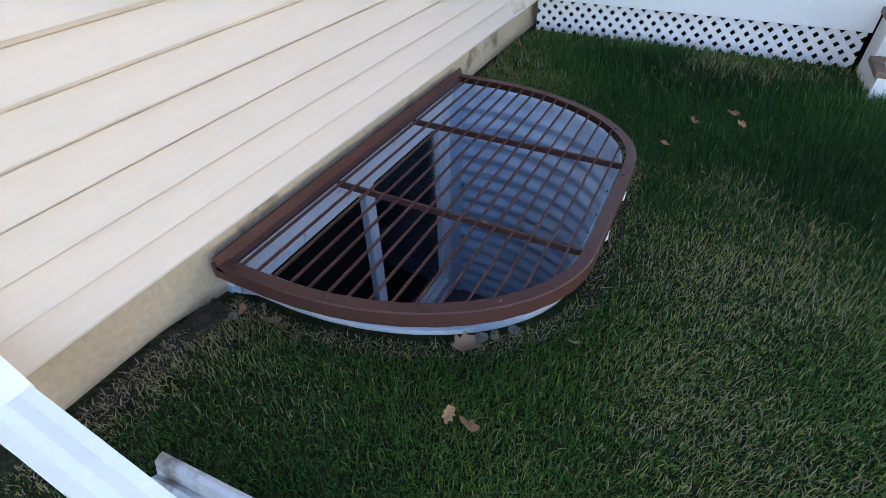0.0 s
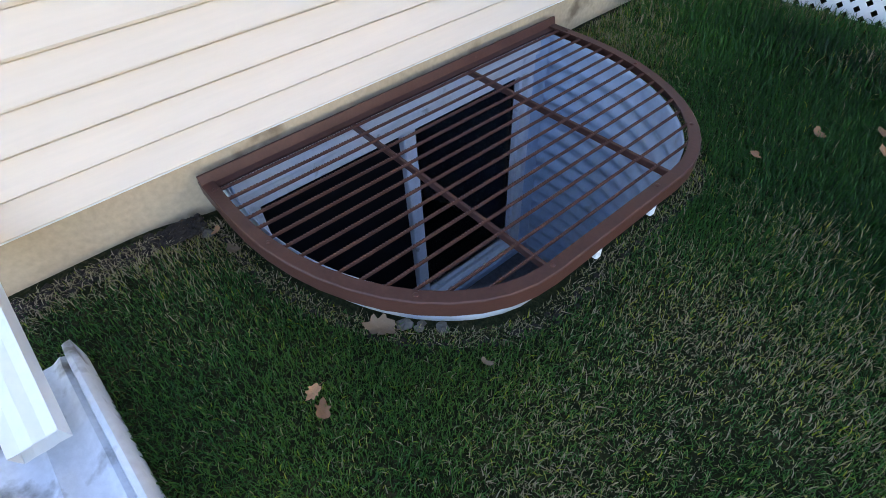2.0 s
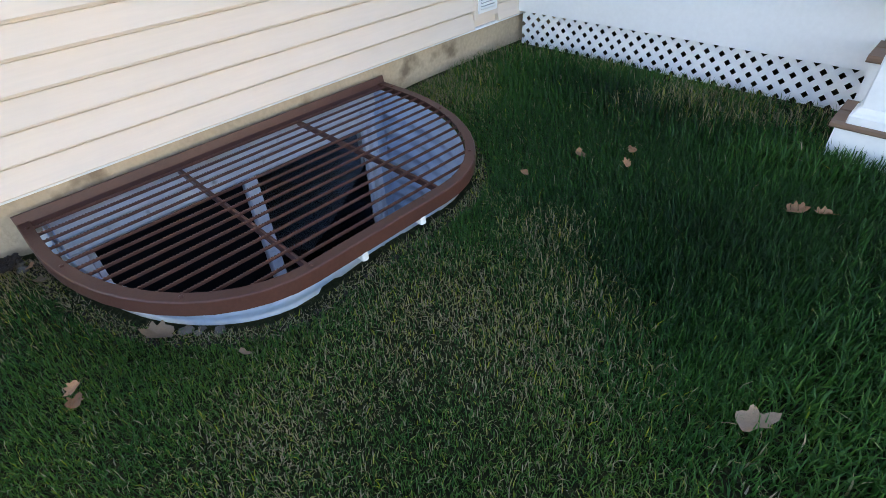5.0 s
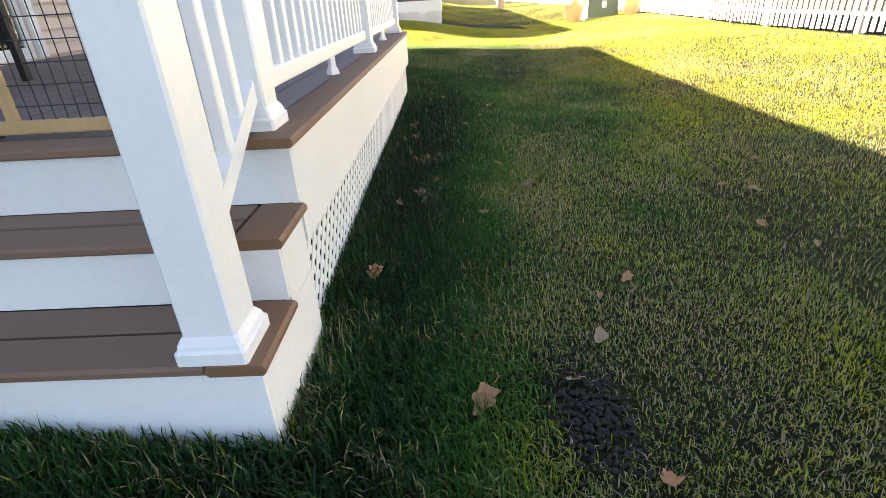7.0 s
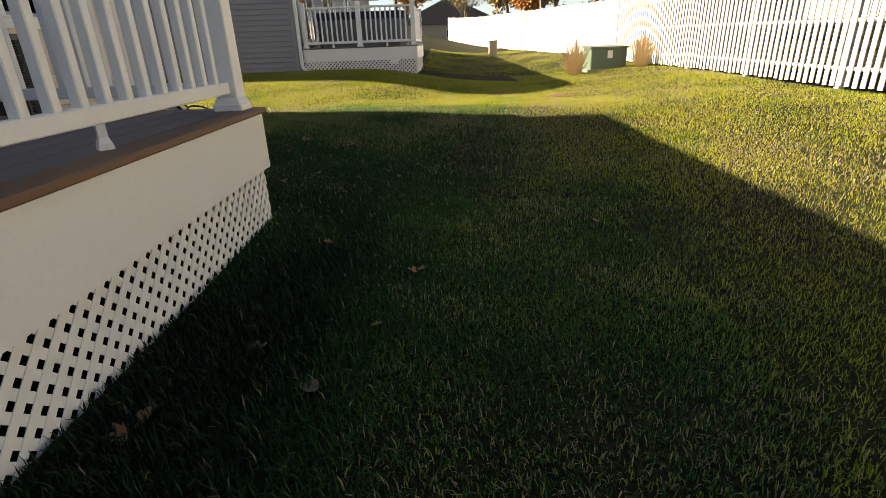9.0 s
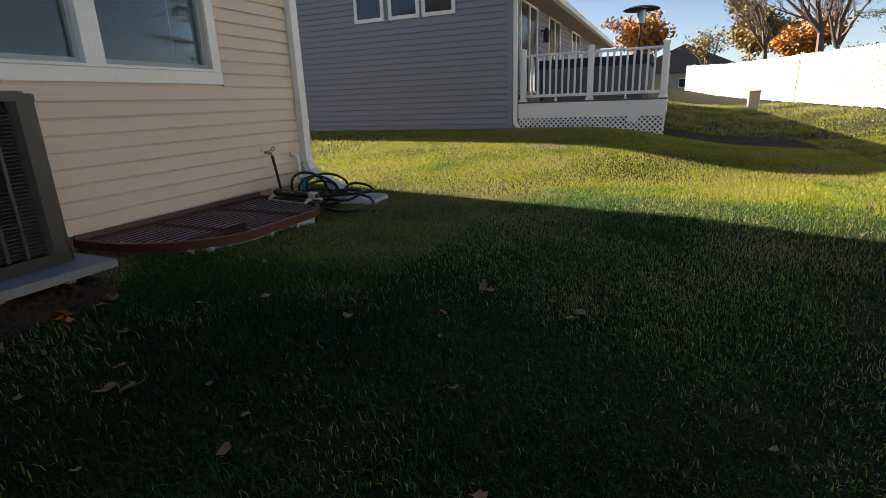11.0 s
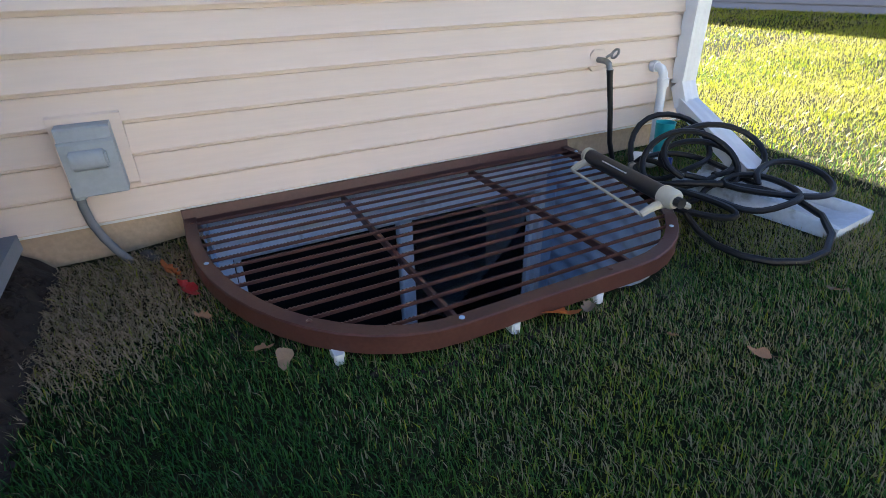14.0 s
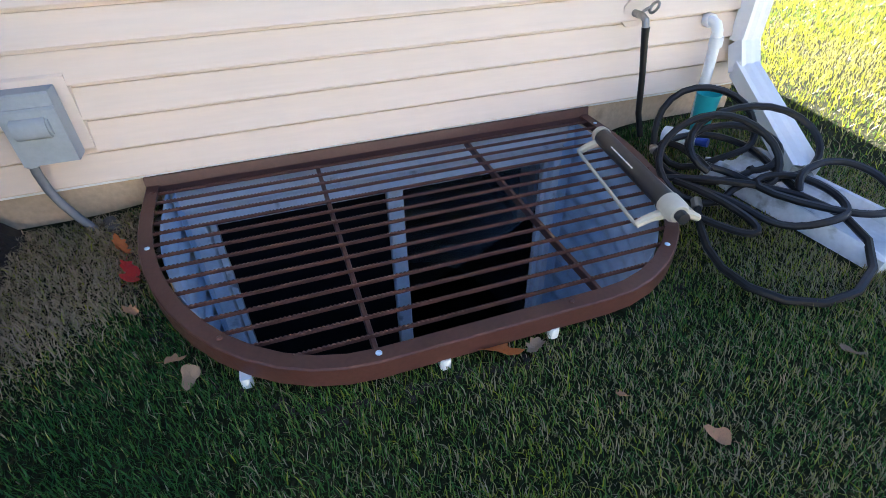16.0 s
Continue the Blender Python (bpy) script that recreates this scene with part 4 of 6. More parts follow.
# ---- air conditioner ----
def build_ac():
    x0, x1, y0, y1, z0, z1 = 0.22, 0.92, 8.47, 9.20, 0.21, 1.025
    ac = thing("air_conditioner", (0.62, 8.78, z0), "dark gray outdoor air conditioner on a gray plastic pad", "air conditioner")
    part("base_pan", Geo().box(x0 - 0.005, x1 + 0.005, y0 - 0.005, y1 + 0.005, z0, z0 + 0.055, 0.03), BLACKMETAL, ac)
    part("coil", Geo().box(x0 + 0.05, x1 - 0.05, y0 + 0.05, y1 - 0.05, z0 + 0.055, z1 - 0.04), COIL, ac)
    for x in (x0, x1 - 0.12):
        for y in (y0, y1 - 0.12):
            part("corner_post", Geo().box(x, x + 0.12, y, y + 0.12, z0 + 0.055, z1 - 0.045, 0.03), ACPAINT, ac, round_off=True)
    part("top_cap", Geo().box(x0 - 0.004, x1 + 0.004, y0 - 0.004, y1 + 0.004, z1 - 0.045, z1 - 0.012, 0.03).box(x0 + 0.02, x1 - 0.02, y0 + 0.02, y1 - 0.02, z1 - 0.012, z1, 0.04), ACPAINT, ac)
    n = 38
    step = (z1 - 0.07 - (z0 + 0.075)) / n
    front = Geo().prism([(-0.012, 0.0), (0.012, -0.008), (0.013, -0.004), (-0.010, 0.006)], "y", -(y1 - y0 - 0.24) / 2, (y1 - y0 - 0.24) / 2).mesh("slat_front")
    side = Geo().prism([(-(x1 - x0 - 0.24) / 2, -0.003), ((x1 - x0 - 0.24) / 2, -0.003), ((x1 - x0 - 0.24) / 2, 0.003), (-(x1 - x0 - 0.24) / 2, 0.003)], "y", -0.012, 0.012).mesh("slat_side")
    for k in range(n):
        zz = z0 + 0.08 + step * k
        twin("slat", front, ACPAINT, (x1 - 0.02, (y0 + y1) / 2, zz), ac)
        twin("slat", side, ACPAINT, ((x0 + x1) / 2, y1 - 0.02, zz), ac)
        twin("slat", side, ACPAINT, ((x0 + x1) / 2, y0 + 0.02, zz), ac)
    for k in range(1, 6):
        y = y0 + 0.12 + (y1 - y0 - 0.24) * k / 6
        x = x0 + 0.12 + (x1 - x0 - 0.24) * k / 6
        part("rib", Geo().box(x1 - 0.012, x1 + 0.002, y - 0.009, y + 0.009, z0 + 0.06, z1 - 0.046, 0.003), ACPAINT, ac)
        part("rib", Geo().box(x - 0.009, x + 0.009, y1 - 0.012, y1 + 0.002, z0 + 0.06, z1 - 0.046, 0.003), ACPAINT, ac)
    bd = part("badge", Geo().box(x1 + 0.002, x1 + 0.012, 8.80, 8.99, 0.835, 0.875, 0.006, "y"), GREYBOX, ac, "gray badge with a red mark")
    part("badge_mark", Geo().box(x1 + 0.012, x1 + 0.014, 8.815, 8.845, 0.845, 0.865), REDP, bd)
    part("badge_bar", Geo().box(x1 + 0.012, x1 + 0.0135, 8.93, 8.975, 0.85, 0.86), VINYL, bd)
    pipe = [(0.25, 9.0, 0.3), (0.16, 9.02, 0.31), (0.06, 9.05, 0.33), (-0.01, 9.07, 0.34)]
    part("line_set", Geo().tube(pipe, 0.025, 10), RUBBER, ac, "black insulated pipe into the wall", True)
    part("line_set", Geo().tube([(0.26, 8.96, 0.24), (0.18, 9.0, 0.22), (0.1, 9.15, 0.05), (0.1, 9.2, -0.02)], 0.012, 8), GREYBOX, ac, "gray cable conduit", True)
    pad = thing("equipment_pad", (0.62, 8.78, 0.08), "gray plastic pad under the air conditioner", "pad")
    part("slab", Geo().prism([(0.16, 0.158), (1.085, 0.158), (1.10, 0.164), (1.10, 0.198), (1.092, 0.205), (0.16, 0.205)], "y", 8.38, 9.285), PADGREY, pad)
    for y in (8.55, 8.83, 9.11):
        part("rib", Geo().box(0.24, 0.98, y - 0.03, y + 0.03, 0.10, 0.1575), PADGREY, pad)
    rng = random.Random(5)
    xs, ys = np.linspace(0.03, 1.15, 34), np.linspace(8.28, 9.37, 34)
    heap = [(x, y, float(land(x, y)) - 0.02 + 0.15 * float(ease(0.0, 0.2, min(1.15 - x, y - 8.28, 9.37 - y))) + rng.uniform(-0.011, 0.011)) for y in ys for x in xs]
    soil = Geo().raw(heap, [(j * 34 + i, j * 34 + i + 1, (j + 1) * 34 + i + 1, (j + 1) * 34 + i) for j in range(33) for i in range(33)])
    for k in range(420):
        x, y = rng.uniform(0.95, 1.13), rng.uniform(8.32, 9.34)
        if k % 3 == 0:
            x, y = rng.uniform(0.1, 1.15), rng.uniform(9.22, 9.34)
        top = float(land(x, y)) - 0.02 + 0.15 * float(ease(0.0, 0.2, min(1.15 - x, y - 8.28, 9.37 - y)))
        soil.raw(pebble((x, y, top), rng.uniform(0.005, 0.017), rng).v, [(0, 1, 2, 3, 4, 5, 6)[::-1], (21, 22, 23, 24, 25, 26, 27)] + [(r * 7 + k2, r * 7 + (k2 + 1) % 7, (r + 1) * 7 + (k2 + 1) % 7, (r + 1) * 7 + k2) for r in range(3) for k2 in range(7)])
    solo("soil_heap", soil, SOIL, (0.62, 8.78, 0), "dark crumbly soil under the pad", "soil", kind="stuff")


build_ac()


# ---- hose, sprinkler, cup ----
def build_hose():
    """Loose loops one after another: middle, heading of the long axis, the two radii, lean from level, start and sweep in turns."""
    cx, cy = 0.62, 11.7
    loops = ((0.43, 11.71, 0.145, 70, 0.20, 0.185, 58, 0.55, 1.15), (0.62, 11.75, 0.17, 74, 0.25, 0.16, 42, 0.7, 1.1), (0.64, 11.58, 0.15, 66, 0.21, 0.165, 50, 0.8, 1.0),
             (0.58, 11.70, 0.15, 60, 0.165, 0.10, 35, 0.8, 1.1), (0.52, 11.66, 0.09, 80, 0.20, 0.15, 12, 0.9, 1.0), (0.90, 11.86, 0.12, 60, 0.145, 0.125, 22, 0.6, 1.0),
             (0.86, 11.70, 0.09, 40, 0.15, 0.12, 18, 0.5, 1.0), (0.74, 11.44, 0.07, 14, 0.21, 0.05, 25, 0.45, 1.05))
    pts = []
    for x0, y0, z0, head, ru, rv, lean, start, sweep in loops:
        h, t = radians(head), radians(lean)
        for k in range(26):
            c = 2 * math.pi * (start - sweep * k / 26)
            u, v = ru * math.cos(c), rv * math.sin(c) * (1 + 0.06 * math.sin(3 * c + head))
            x, y, z = x0 + u * math.cos(h) - v * math.cos(t) * math.sin(h), y0 + u * math.sin(h) + v * math.cos(t) * math.cos(h), z0 + v * math.sin(t)
            floor_z = 0.10 if 0.48 < x < 1.13 and 11.67 < y < 12.0 else 0.018
            pts.append((max(0.05, x), y, max(floor_z, z)))
    pts += [(0.62, 11.50, 0.10), (0.72, 11.66, 0.11), (0.84, 11.80, 0.11), (0.97, 11.87, 0.10), (1.10, 11.84, 0.07), (1.19, 11.72, 0.02), (1.255, 11.58, 0.016), (1.26, 11.44, 0.016), (1.19, 11.34, 0.016), (1.07, 11.285, 0.016), (0.98, 11.285, 0.018), (0.90, 11.33, 0.02), (0.82, 11.38, 0.03), (0.74, 11.44, 0.05)]
    for _ in range(4):
        pts = [pts[0]] + [tuple((a + 2 * b + c) / 4 for a, b, c in zip(p, q, r)) for p, q, r in zip(pts, pts[1:], pts[2:])] + [pts[-1]]
    h = solo("garden_hose", Geo().tube(pts, 0.0125, 8), RUBBER, (cx, cy, 0), "black rubber garden hose lying in loose coils beside the well", "hose", round_off=True)
    part("coupling", Geo().tube([pts[-1], tuple(Vector(pts[-1]) + Vector((-0.035, 0.02, 0.01)))], 0.017, 10), BRASS, h, "dull metal hose coupling")
    part("coupling", Geo().tube([pts[0], tuple(Vector(pts[0]) + Vector((0.03, -0.02, 0.005)))], 0.017, 10), BRASS, h, "dull metal hose coupling")
    return h


build_hose()


def build_sprinkler():
    s = thing("lawn_sprinkler", (0.6, 11.2, COVER_Z), "black oscillating sprinkler with beige ends lying on the grate", "sprinkler")
    a, b = Vector((0.365, 11.30, 0.168)), Vector((0.82, 11.222, 0.168))
    d = (b - a).normalized()
    part("tube", Geo().tube([a, b], 0.03, 16), surface("black_plastic", (0.02, 0.02, 0.022), 0.4, vary=0.15), s, round_off=True)
    part("end_cap", Geo().tube([a - d * 0.03, a - d * 0.025, a], [0.02, 0.032, 0.034], 16), BEIGE, s, round_off=True)
    part("end_cap", Geo().tube([b, b + d * 0.05, b + d * 0.065], [0.036, 0.036, 0.026], 16), BEIGE, s, round_off=True)
    part("knob", Geo().tube([b + d * 0.065, b + d * 0.09], 0.018, 10), BLACKMETAL, s)
    lettering = Geo()
    n = Vector((d.y, -d.x, 0))
    for k in range(9):
        o = a + d * (0.12 + 0.018 * k) + n * 0.024 + Vector((0, 0, 0.019))
        lettering.tube([o, o + d * 0.012], 0.003, 4)
    part("lettering_bar", lettering, VINYL, s)
    for o, w in ((a, 0.085), (b + d * 0.02, 0.1)):
        foot = [o + n * (w * u) + Vector((0, 0, -0.052 + 0.03 * (1 - u * u))) for u in np.linspace(-1, 1, 9)]
        part("foot", Geo().tube(foot, [0.012 + 0.006 * (1 - abs(u)) for u in np.linspace(-1, 1, 9)], 8), BEIGE, s, round_off=True)
        part("bracket", Geo().tube([o + Vector((0, 0, -0.03)), o + Vector((0, 0, 0.0))], 0.016, 8), BEIGE, s)
    p, q = a + n * 0.085 + Vector((0, 0, -0.05)), b + d * 0.02 + n * 0.1 + Vector((0, 0, -0.05))
    part("rail", Geo().tube([p, q], 0.006, 8), BEIGE, s)
    p, q = a - n * 0.085 + Vector((0, 0, -0.05)), b + d * 0.02 - n * 0.1 + Vector((0, 0, -0.05))
    part("rail", Geo().tube([p, q], 0.006, 8), BEIGE, s)


build_sprinkler()
cup = solo("plastic_cup", Geo().lathe([(0.034, 0.0), (0.036, 0.01), (0.046, 0.16), (0.048, 0.165), (0.044, 0.165), (0.034, 0.02)], (0.25, 11.87, 0.05), 20), TEAL, (0.25, 11.87, 0.0), "teal plastic cup among the hose coils", "cup", round_off=True)
bottle = thing("spray_bottle", (0.3, 11.74, 0.0), "white and blue plastic bottle lying behind the hose", "bottle")
part("body", Geo().tube([(0.22, 11.72, 0.05), (0.3, 11.76, 0.055), (0.34, 11.78, 0.06)], [0.035, 0.038, 0.02], 12), VINYL, bottle, round_off=True)
part("cap", Geo().tube([(0.34, 11.78, 0.06), (0.38, 11.8, 0.065)], 0.018, 10), BLUEP, bottle, "blue bottle cap")

# white clips where the covers are fixed to the well rims
for x, y in ((1.056, 0.765), (1.056, 1.036), (1.058, 10.444), (1.058, 10.73), (0.955, 10.0)):
    c = solo("rim_clip", Geo().box(x - 0.055, x + 0.006, y - 0.013, y + 0.013, 0.02, 0.052, 0.005), VINYL, (x, y, 0), "short white plastic clip under the cover rim", "clip", "rim clips")


# ---- gate at the head of the steps ----
gate = thing("pet_gate", (2.55, DY0 + 0.19, DZ), "pale pine gate with black wire mesh between the posts", "gate")
gx0, gx1, gy = 2.075, 3.045, DY0 + 0.175
part("gate_frame", Geo().box(gx0, gx0 + 0.045, gy - 0.012, gy + 0.012, DZ + 0.01, DZ + 0.8, 0.004), PINE, gate)
part("gate_frame", Geo().box(gx1 - 0.045, gx1, gy - 0.012, gy + 0.012, DZ + 0.01, DZ + 0.8, 0.004), PINE, gate)
part("gate_frame", Geo().box(gx0 + 0.045, gx1 - 0.045, gy - 0.012, gy + 0.012, DZ + 0.01, DZ + 0.05, 0.004, "x"), PINE, gate)
part("gate_frame", Geo().box(gx0 + 0.045, gx1 - 0.045, gy - 0.012, gy + 0.012, DZ + 0.76, DZ + 0.8, 0.004, "x"), PINE, gate)
for x in (2.385, 2.785):
    part("stile", Geo().box(x - 0.018, x + 0.018, gy - 0.01, gy + 0.01, DZ + 0.05, DZ + 0.76, 0.003), PINE, gate)
part("cross_rail", Geo().box(gx0 + 0.045, gx1 - 0.045, gy + 0.011, gy + 0.024, DZ + 0.52, DZ + 0.555), PINE, gate)
mesh_wires = Geo()
for x in np.arange(gx0 + 0.06, gx1 - 0.05, 0.038):
    mesh_wires.tube([(x, gy, DZ + 0.05), (x, gy, DZ + 0.76)], 0.0016, 4, False)
for zz in np.arange(DZ + 0.09, DZ + 0.76, 0.06):
    mesh_wires.tube([(gx0 + 0.045, gy + 0.003, zz), (gx1 - 0.045, gy + 0.003, zz)], 0.0016, 4, False)
part("wire_mesh", mesh_wires, WIRE, gate, "black welded wire mesh")
for x in (2.3, 2.75):
    part("slide_foot", Geo().box(x - 0.025, x + 0.025, gy - 0.03, gy + 0.02, DZ, DZ + 0.02, 0.004), BLACKMETAL, gate)


# ---- furniture on the deck ----
def build_chair(at, turn):
    c = thing("patio_chair", (0, 0, 0), "pale gray slatted patio chair on the deck", "chair", "patio chairs")
    part("seat", Geo().box(-0.26, 0.26, -0.25, 0.27, 0.40, 0.44, 0.01, "x"), CHAIRW, c)
    for x in (-0.28, 0.28):
        for y in (-0.25, 0.25):
            part("leg", Geo().box(x - 0.02, x + 0.02, y - 0.02, y + 0.02, 0, 0.62 if y < 0 else 0.95, 0.005), CHAIRW, c)
        part("armrest", Geo().box(x - 0.035, x + 0.035, -0.29, 0.27, 0.62, 0.645, 0.008, "y"), CHAIRW, c)
    for k in range(5):
        part("back_slat", Geo().box(-0.26, 0.26, 0.245, 0.26, 0.5 + 0.09 * k, 0.56 + 0.09 * k), CHAIRW, c)
    c.matrix_world = pose(*at, 0, 0, turn)
    return c


chair = build_chair((2.3, 4.2, DZ), -60)
copy_thing(chair, pose(2.25, 5.9, DZ, 0, 0, -110))
copy_thing(chair, pose(1.1, 4.0, DZ, 0, 0, 40))
table = thing("patio_table", (1.5, 5.0, DZ), "dark patio table on the deck between the chairs", "table")
part("tabletop", Geo().box(1.15, 1.95, 4.65, 5.45, DZ + 0.70, DZ + 0.735, 0.02), BLACKMETAL, table)
for x in (1.2, 1.9):
    for y in (4.7, 5.4):
        part("leg", Geo().box(x - 0.02, x + 0.02, y - 0.02, y + 0.02, DZ, DZ + 0.70), BLACKMETAL, table)


# ---- the neighbour's gray house ----
def build_gray_house():
    hx, hy0, hy1, xl = 0.52, 18.62, 33.0, -14.0
    z0, eave, ridge_x = -0.1, 3.05, -6.75
    ridge = eave + (hx - ridge_x) * 0.44
    h = thing("neighbour_house", (hx, hy0, 0.2), "gray clapboard neighbour house with white trimmed windows", "house")
    end = Geo().prism([(xl, z0), (hx - 0.01, z0), (hx - 0.01, eave), (ridge_x, ridge), (xl, eave)], "y", hy0 + 0.02, hy0 + 0.2)
    wall = part("wall", end, GRAYS, h)
    zz, c = 0.16, 0.125
    while zz < ridge - 0.1:
        xa = xl if zz < eave else ridge_x - (ridge - zz) / 0.44
        xb = hx - 0.09 if zz < eave else min(hx - 0.09, ridge_x + (ridge - zz) / 0.44)
        spans = [(xa, xb)]
        if 2.7 < zz + c / 2 < 3.5:
            for w0, w1 in ((-3.27, -2.45), (-2.37, -1.56), (-1.54, -0.71)):
                spans = [s for p, q in spans for s in ((p, min(q, w0)), (max(p, w1), q)) if s[1] - s[0] > 0.01]
        for p, q in spans:
            part("plank", Geo().prism([(hy0 + 0.021, zz), (hy0 - 0.012, zz), (hy0 - 0.012, zz + 0.012), (hy0 + 0.008, zz + c - 0.02), (hy0 + 0.018, zz + c - 0.018), (hy0 + 0.018, zz + c), (hy0 + 0.021, zz + c)], "x", p, q), GRAYS, wall)
        zz += c
    back = part("wall", Geo().box(hx - 0.2, hx - 0.02, hy0 + 0.21, hy1, z0, eave), GRAYS, h)
    zz = 0.16
    while zz < eave - 0.05:
        part("plank", Geo().prism([(hx - 0.021, zz), (hx + 0.006, zz), (hx + 0.006, zz + 0.014), (hx - 0.012, zz + c), (hx - 0.021, zz + c)], "y", hy0 + 0.1, hy1), GRAYS, back)
        zz += c
    part("corner_trim", Geo().box(hx - 0.09, hx + 0.012, hy0 - 0.012, hy0 + 0.09, 0.1, eave, 0.005), GRAYS, h)
    part("foundation", Geo().box(xl, hx - 0.03, hy0 + 0.01, hy0 + 0.2, -0.4, 0.16), CONCRETE, h)
    for x0, x1 in ((-3.25, -2.47), (-2.35, -1.58), (-1.52, -0.73)):
        w = part("window", Geo().box(x0, x1, hy0 - 0.02, hy0 + 0.02, 2.71, 2.79).box(x0, x1, hy0 - 0.02, hy0 + 0.02, 3.39, 3.47).box(x0, x0 + 0.08, hy0 - 0.02, hy0 + 0.02, 2.79, 3.39).box(x1 - 0.08, x1, hy0 - 0.02, hy0 + 0.02, 2.79, 3.39), VINYL, h, "small white framed window")
        part("pane", Geo().box(x0 + 0.08, x1 - 0.08, hy0 + 0.004, hy0 + 0.012, 2.79, 3.39), surface("dark_pane", (0.02, 0.022, 0.025), 0.08, vary=0.05, bump=0, spec=0.8), w)
    for y0, y1, lo, hi in ((19.15, 20.75, 1.0, 3.0), (22.0, 23.6, 1.7, 3.0), (25.5, 27.2, 1.7, 3.0)):
        w = part("window", Geo().box(hx - 0.01, hx + 0.04, y0, y1, lo, lo + 0.08).box(hx - 0.01, hx + 0.04, y0, y1, hi - 0.08, hi).box(hx - 0.01, hx + 0.04, y0, y0 + 0.08, lo + 0.08, hi - 0.08).box(hx - 0.01, hx + 0.04, y1 - 0.08, y1, lo + 0.08, hi - 0.08).box(hx - 0.01, hx + 0.04, (y0 + y1) / 2 - 0.04, (y0 + y1) / 2 + 0.04, lo + 0.08, hi - 0.08), VINYL, h, "white framed window over the deck")
        part("pane", Geo().box(hx + 0.008, hx + 0.014, y0 + 0.08, y1 - 0.08, lo + 0.08, hi - 0.08), surface("sky_pane", (0.04, 0.05, 0.06), 0.05, vary=0.05, bump=0, spec=0.9), w)
    lamp = part("wall_lantern", Geo().box(hx + 0.06, hx + 0.2, 21.2, 21.34, 2.25, 2.5, 0.03).box(hx, hx + 0.1, 21.24, 21.3, 2.5, 2.54).lathe([(0.1, 0), (0.02, 0.1)], (hx + 0.13, 21.27, 2.5), 6), BLACKMETAL, h, "black wall lantern")
    part("roof", Geo().prism([(hx + 0.55, eave - 0.05), (hx + 0.55, eave + 0.02), (ridge_x, ridge + 0.32), (xl - 0.6, eave - 0.2), (xl - 0.6, eave - 0.27), (ridge_x, ridge + 0.2)], "y", hy0 - 0.4, hy1), SHINGLE, h)
    part("soffit", Geo().box(hx + 0.01, hx + 0.54, hy0 - 0.38, hy1, eave - 0.09, eave - 0.052), TANWALL, h, "tan soffit under the eave")
    part("gutter", Geo().prism([(hx + 0.55, eave - 0.08), (hx + 0.64, eave - 0.06), (hx + 0.66, eave + 0.05), (hx + 0.55, eave + 0.04)], "y", hy0 - 0.4, hy1), VINYL, h)
    part("downspout", spout_section((hx + 0.06, hy0 + 0.04, eave - 0.1), (hx + 0.06, hy0 + 0.04, 0.42), 0.045, 0.035, (0, 1, 0)), VINYL, h)
    part("downspout", spout_section((hx + 0.06, hy0 + 0.04, 0.42), (hx + 0.16, hy0 - 0.03, 0.3), 0.045, 0.035, (0, 1, 0)), VINYL, h)
    part("downspout", spout_section((hx + 0.16, hy0 - 0.03, 0.3), (hx + 0.75, hy0 - 0.05, 0.24), 0.045, 0.03, (0, 1, 0)), VINYL, h)
    build_far_splash()
    return h


def build_far_splash():
    solo("far_splash_block", Geo().box(1.15, 1.75, 18.38, 18.66, 0.16, 0.28, 0.03), SPLASH, (1.4, 18.5, 0.2), "white splash block at the neighbour's downspout", "splash block")


build_gray_house()

gd = thing("neighbour_deck", (2.0, 20.0, 0.1), "white railed deck with lattice skirt behind the gray house", "deck")
GX0, GX1, GY0, GY1, GZ = 0.62, 3.58, 18.72, 22.6, 0.84
part("deck_floor", Geo().box(GX0, GX1, GY0, GY1, GZ - 0.03, GZ, 0.006, "x"), BOARD, gd)
part("fascia", Geo().box(GX0, GX1 - 0.02, GY0 + 0.02, GY0 + 0.045, GZ - 0.34, GZ - 0.031), VINYL, gd, "white fascia board")
part("fascia", Geo().box(GX1 - 0.045, GX1 - 0.02, GY0 + 0.05, GY1, GZ - 0.34, GZ - 0.031), VINYL, gd, "white fascia board")
part("fascia_patch", Geo().box(2.85, 3.07, GY0 + 0.01, GY0 + 0.03, GZ - 0.45, GZ - 0.28), VINYL, gd)
lattice(gd, "y", GY0 + 0.06, -1, GX0, GX1 - 0.03, -0.05, GZ - 0.32, 0.1, 0.034, joined=True)
lattice(gd, "x", GX1 - 0.06, 1, GY0 + 0.06, GY1, -0.05, GZ - 0.32, 0.1, 0.034, joined=True)
for x, y in ((GX0 + 0.09, GY0 + 0.1), (2.1, GY0 + 0.1), (GX1 - 0.1, GY0 + 0.1), (GX1 - 0.1, GY1 - 0.1)):
    part("post", post_geo(x, y, GZ, GZ + 1.02), VINYL, gd)
railing(gd, (GX0 + 0.15, GY0 + 0.1), (2.04, GY0 + 0.1), GZ, 0.95, 0.12)
railing(gd, (2.16, GY0 + 0.1), (GX1 - 0.16, GY0 + 0.1), GZ, 0.95, 0.12)
railing(gd, (GX1 - 0.1, GY0 + 0.16), (GX1 - 0.1, GY1 - 0.16), GZ, 0.95, 0.12)
tub = thing("hot_tub", (2.1, 20.2, GZ), "gray panelled hot tub with a navy cover on the neighbour's deck", "hot tub")
part("body", Geo().box(0.95, 3.2, 19.2, 21.4, GZ, GZ + 0.66, 0.12), TUB, tub)
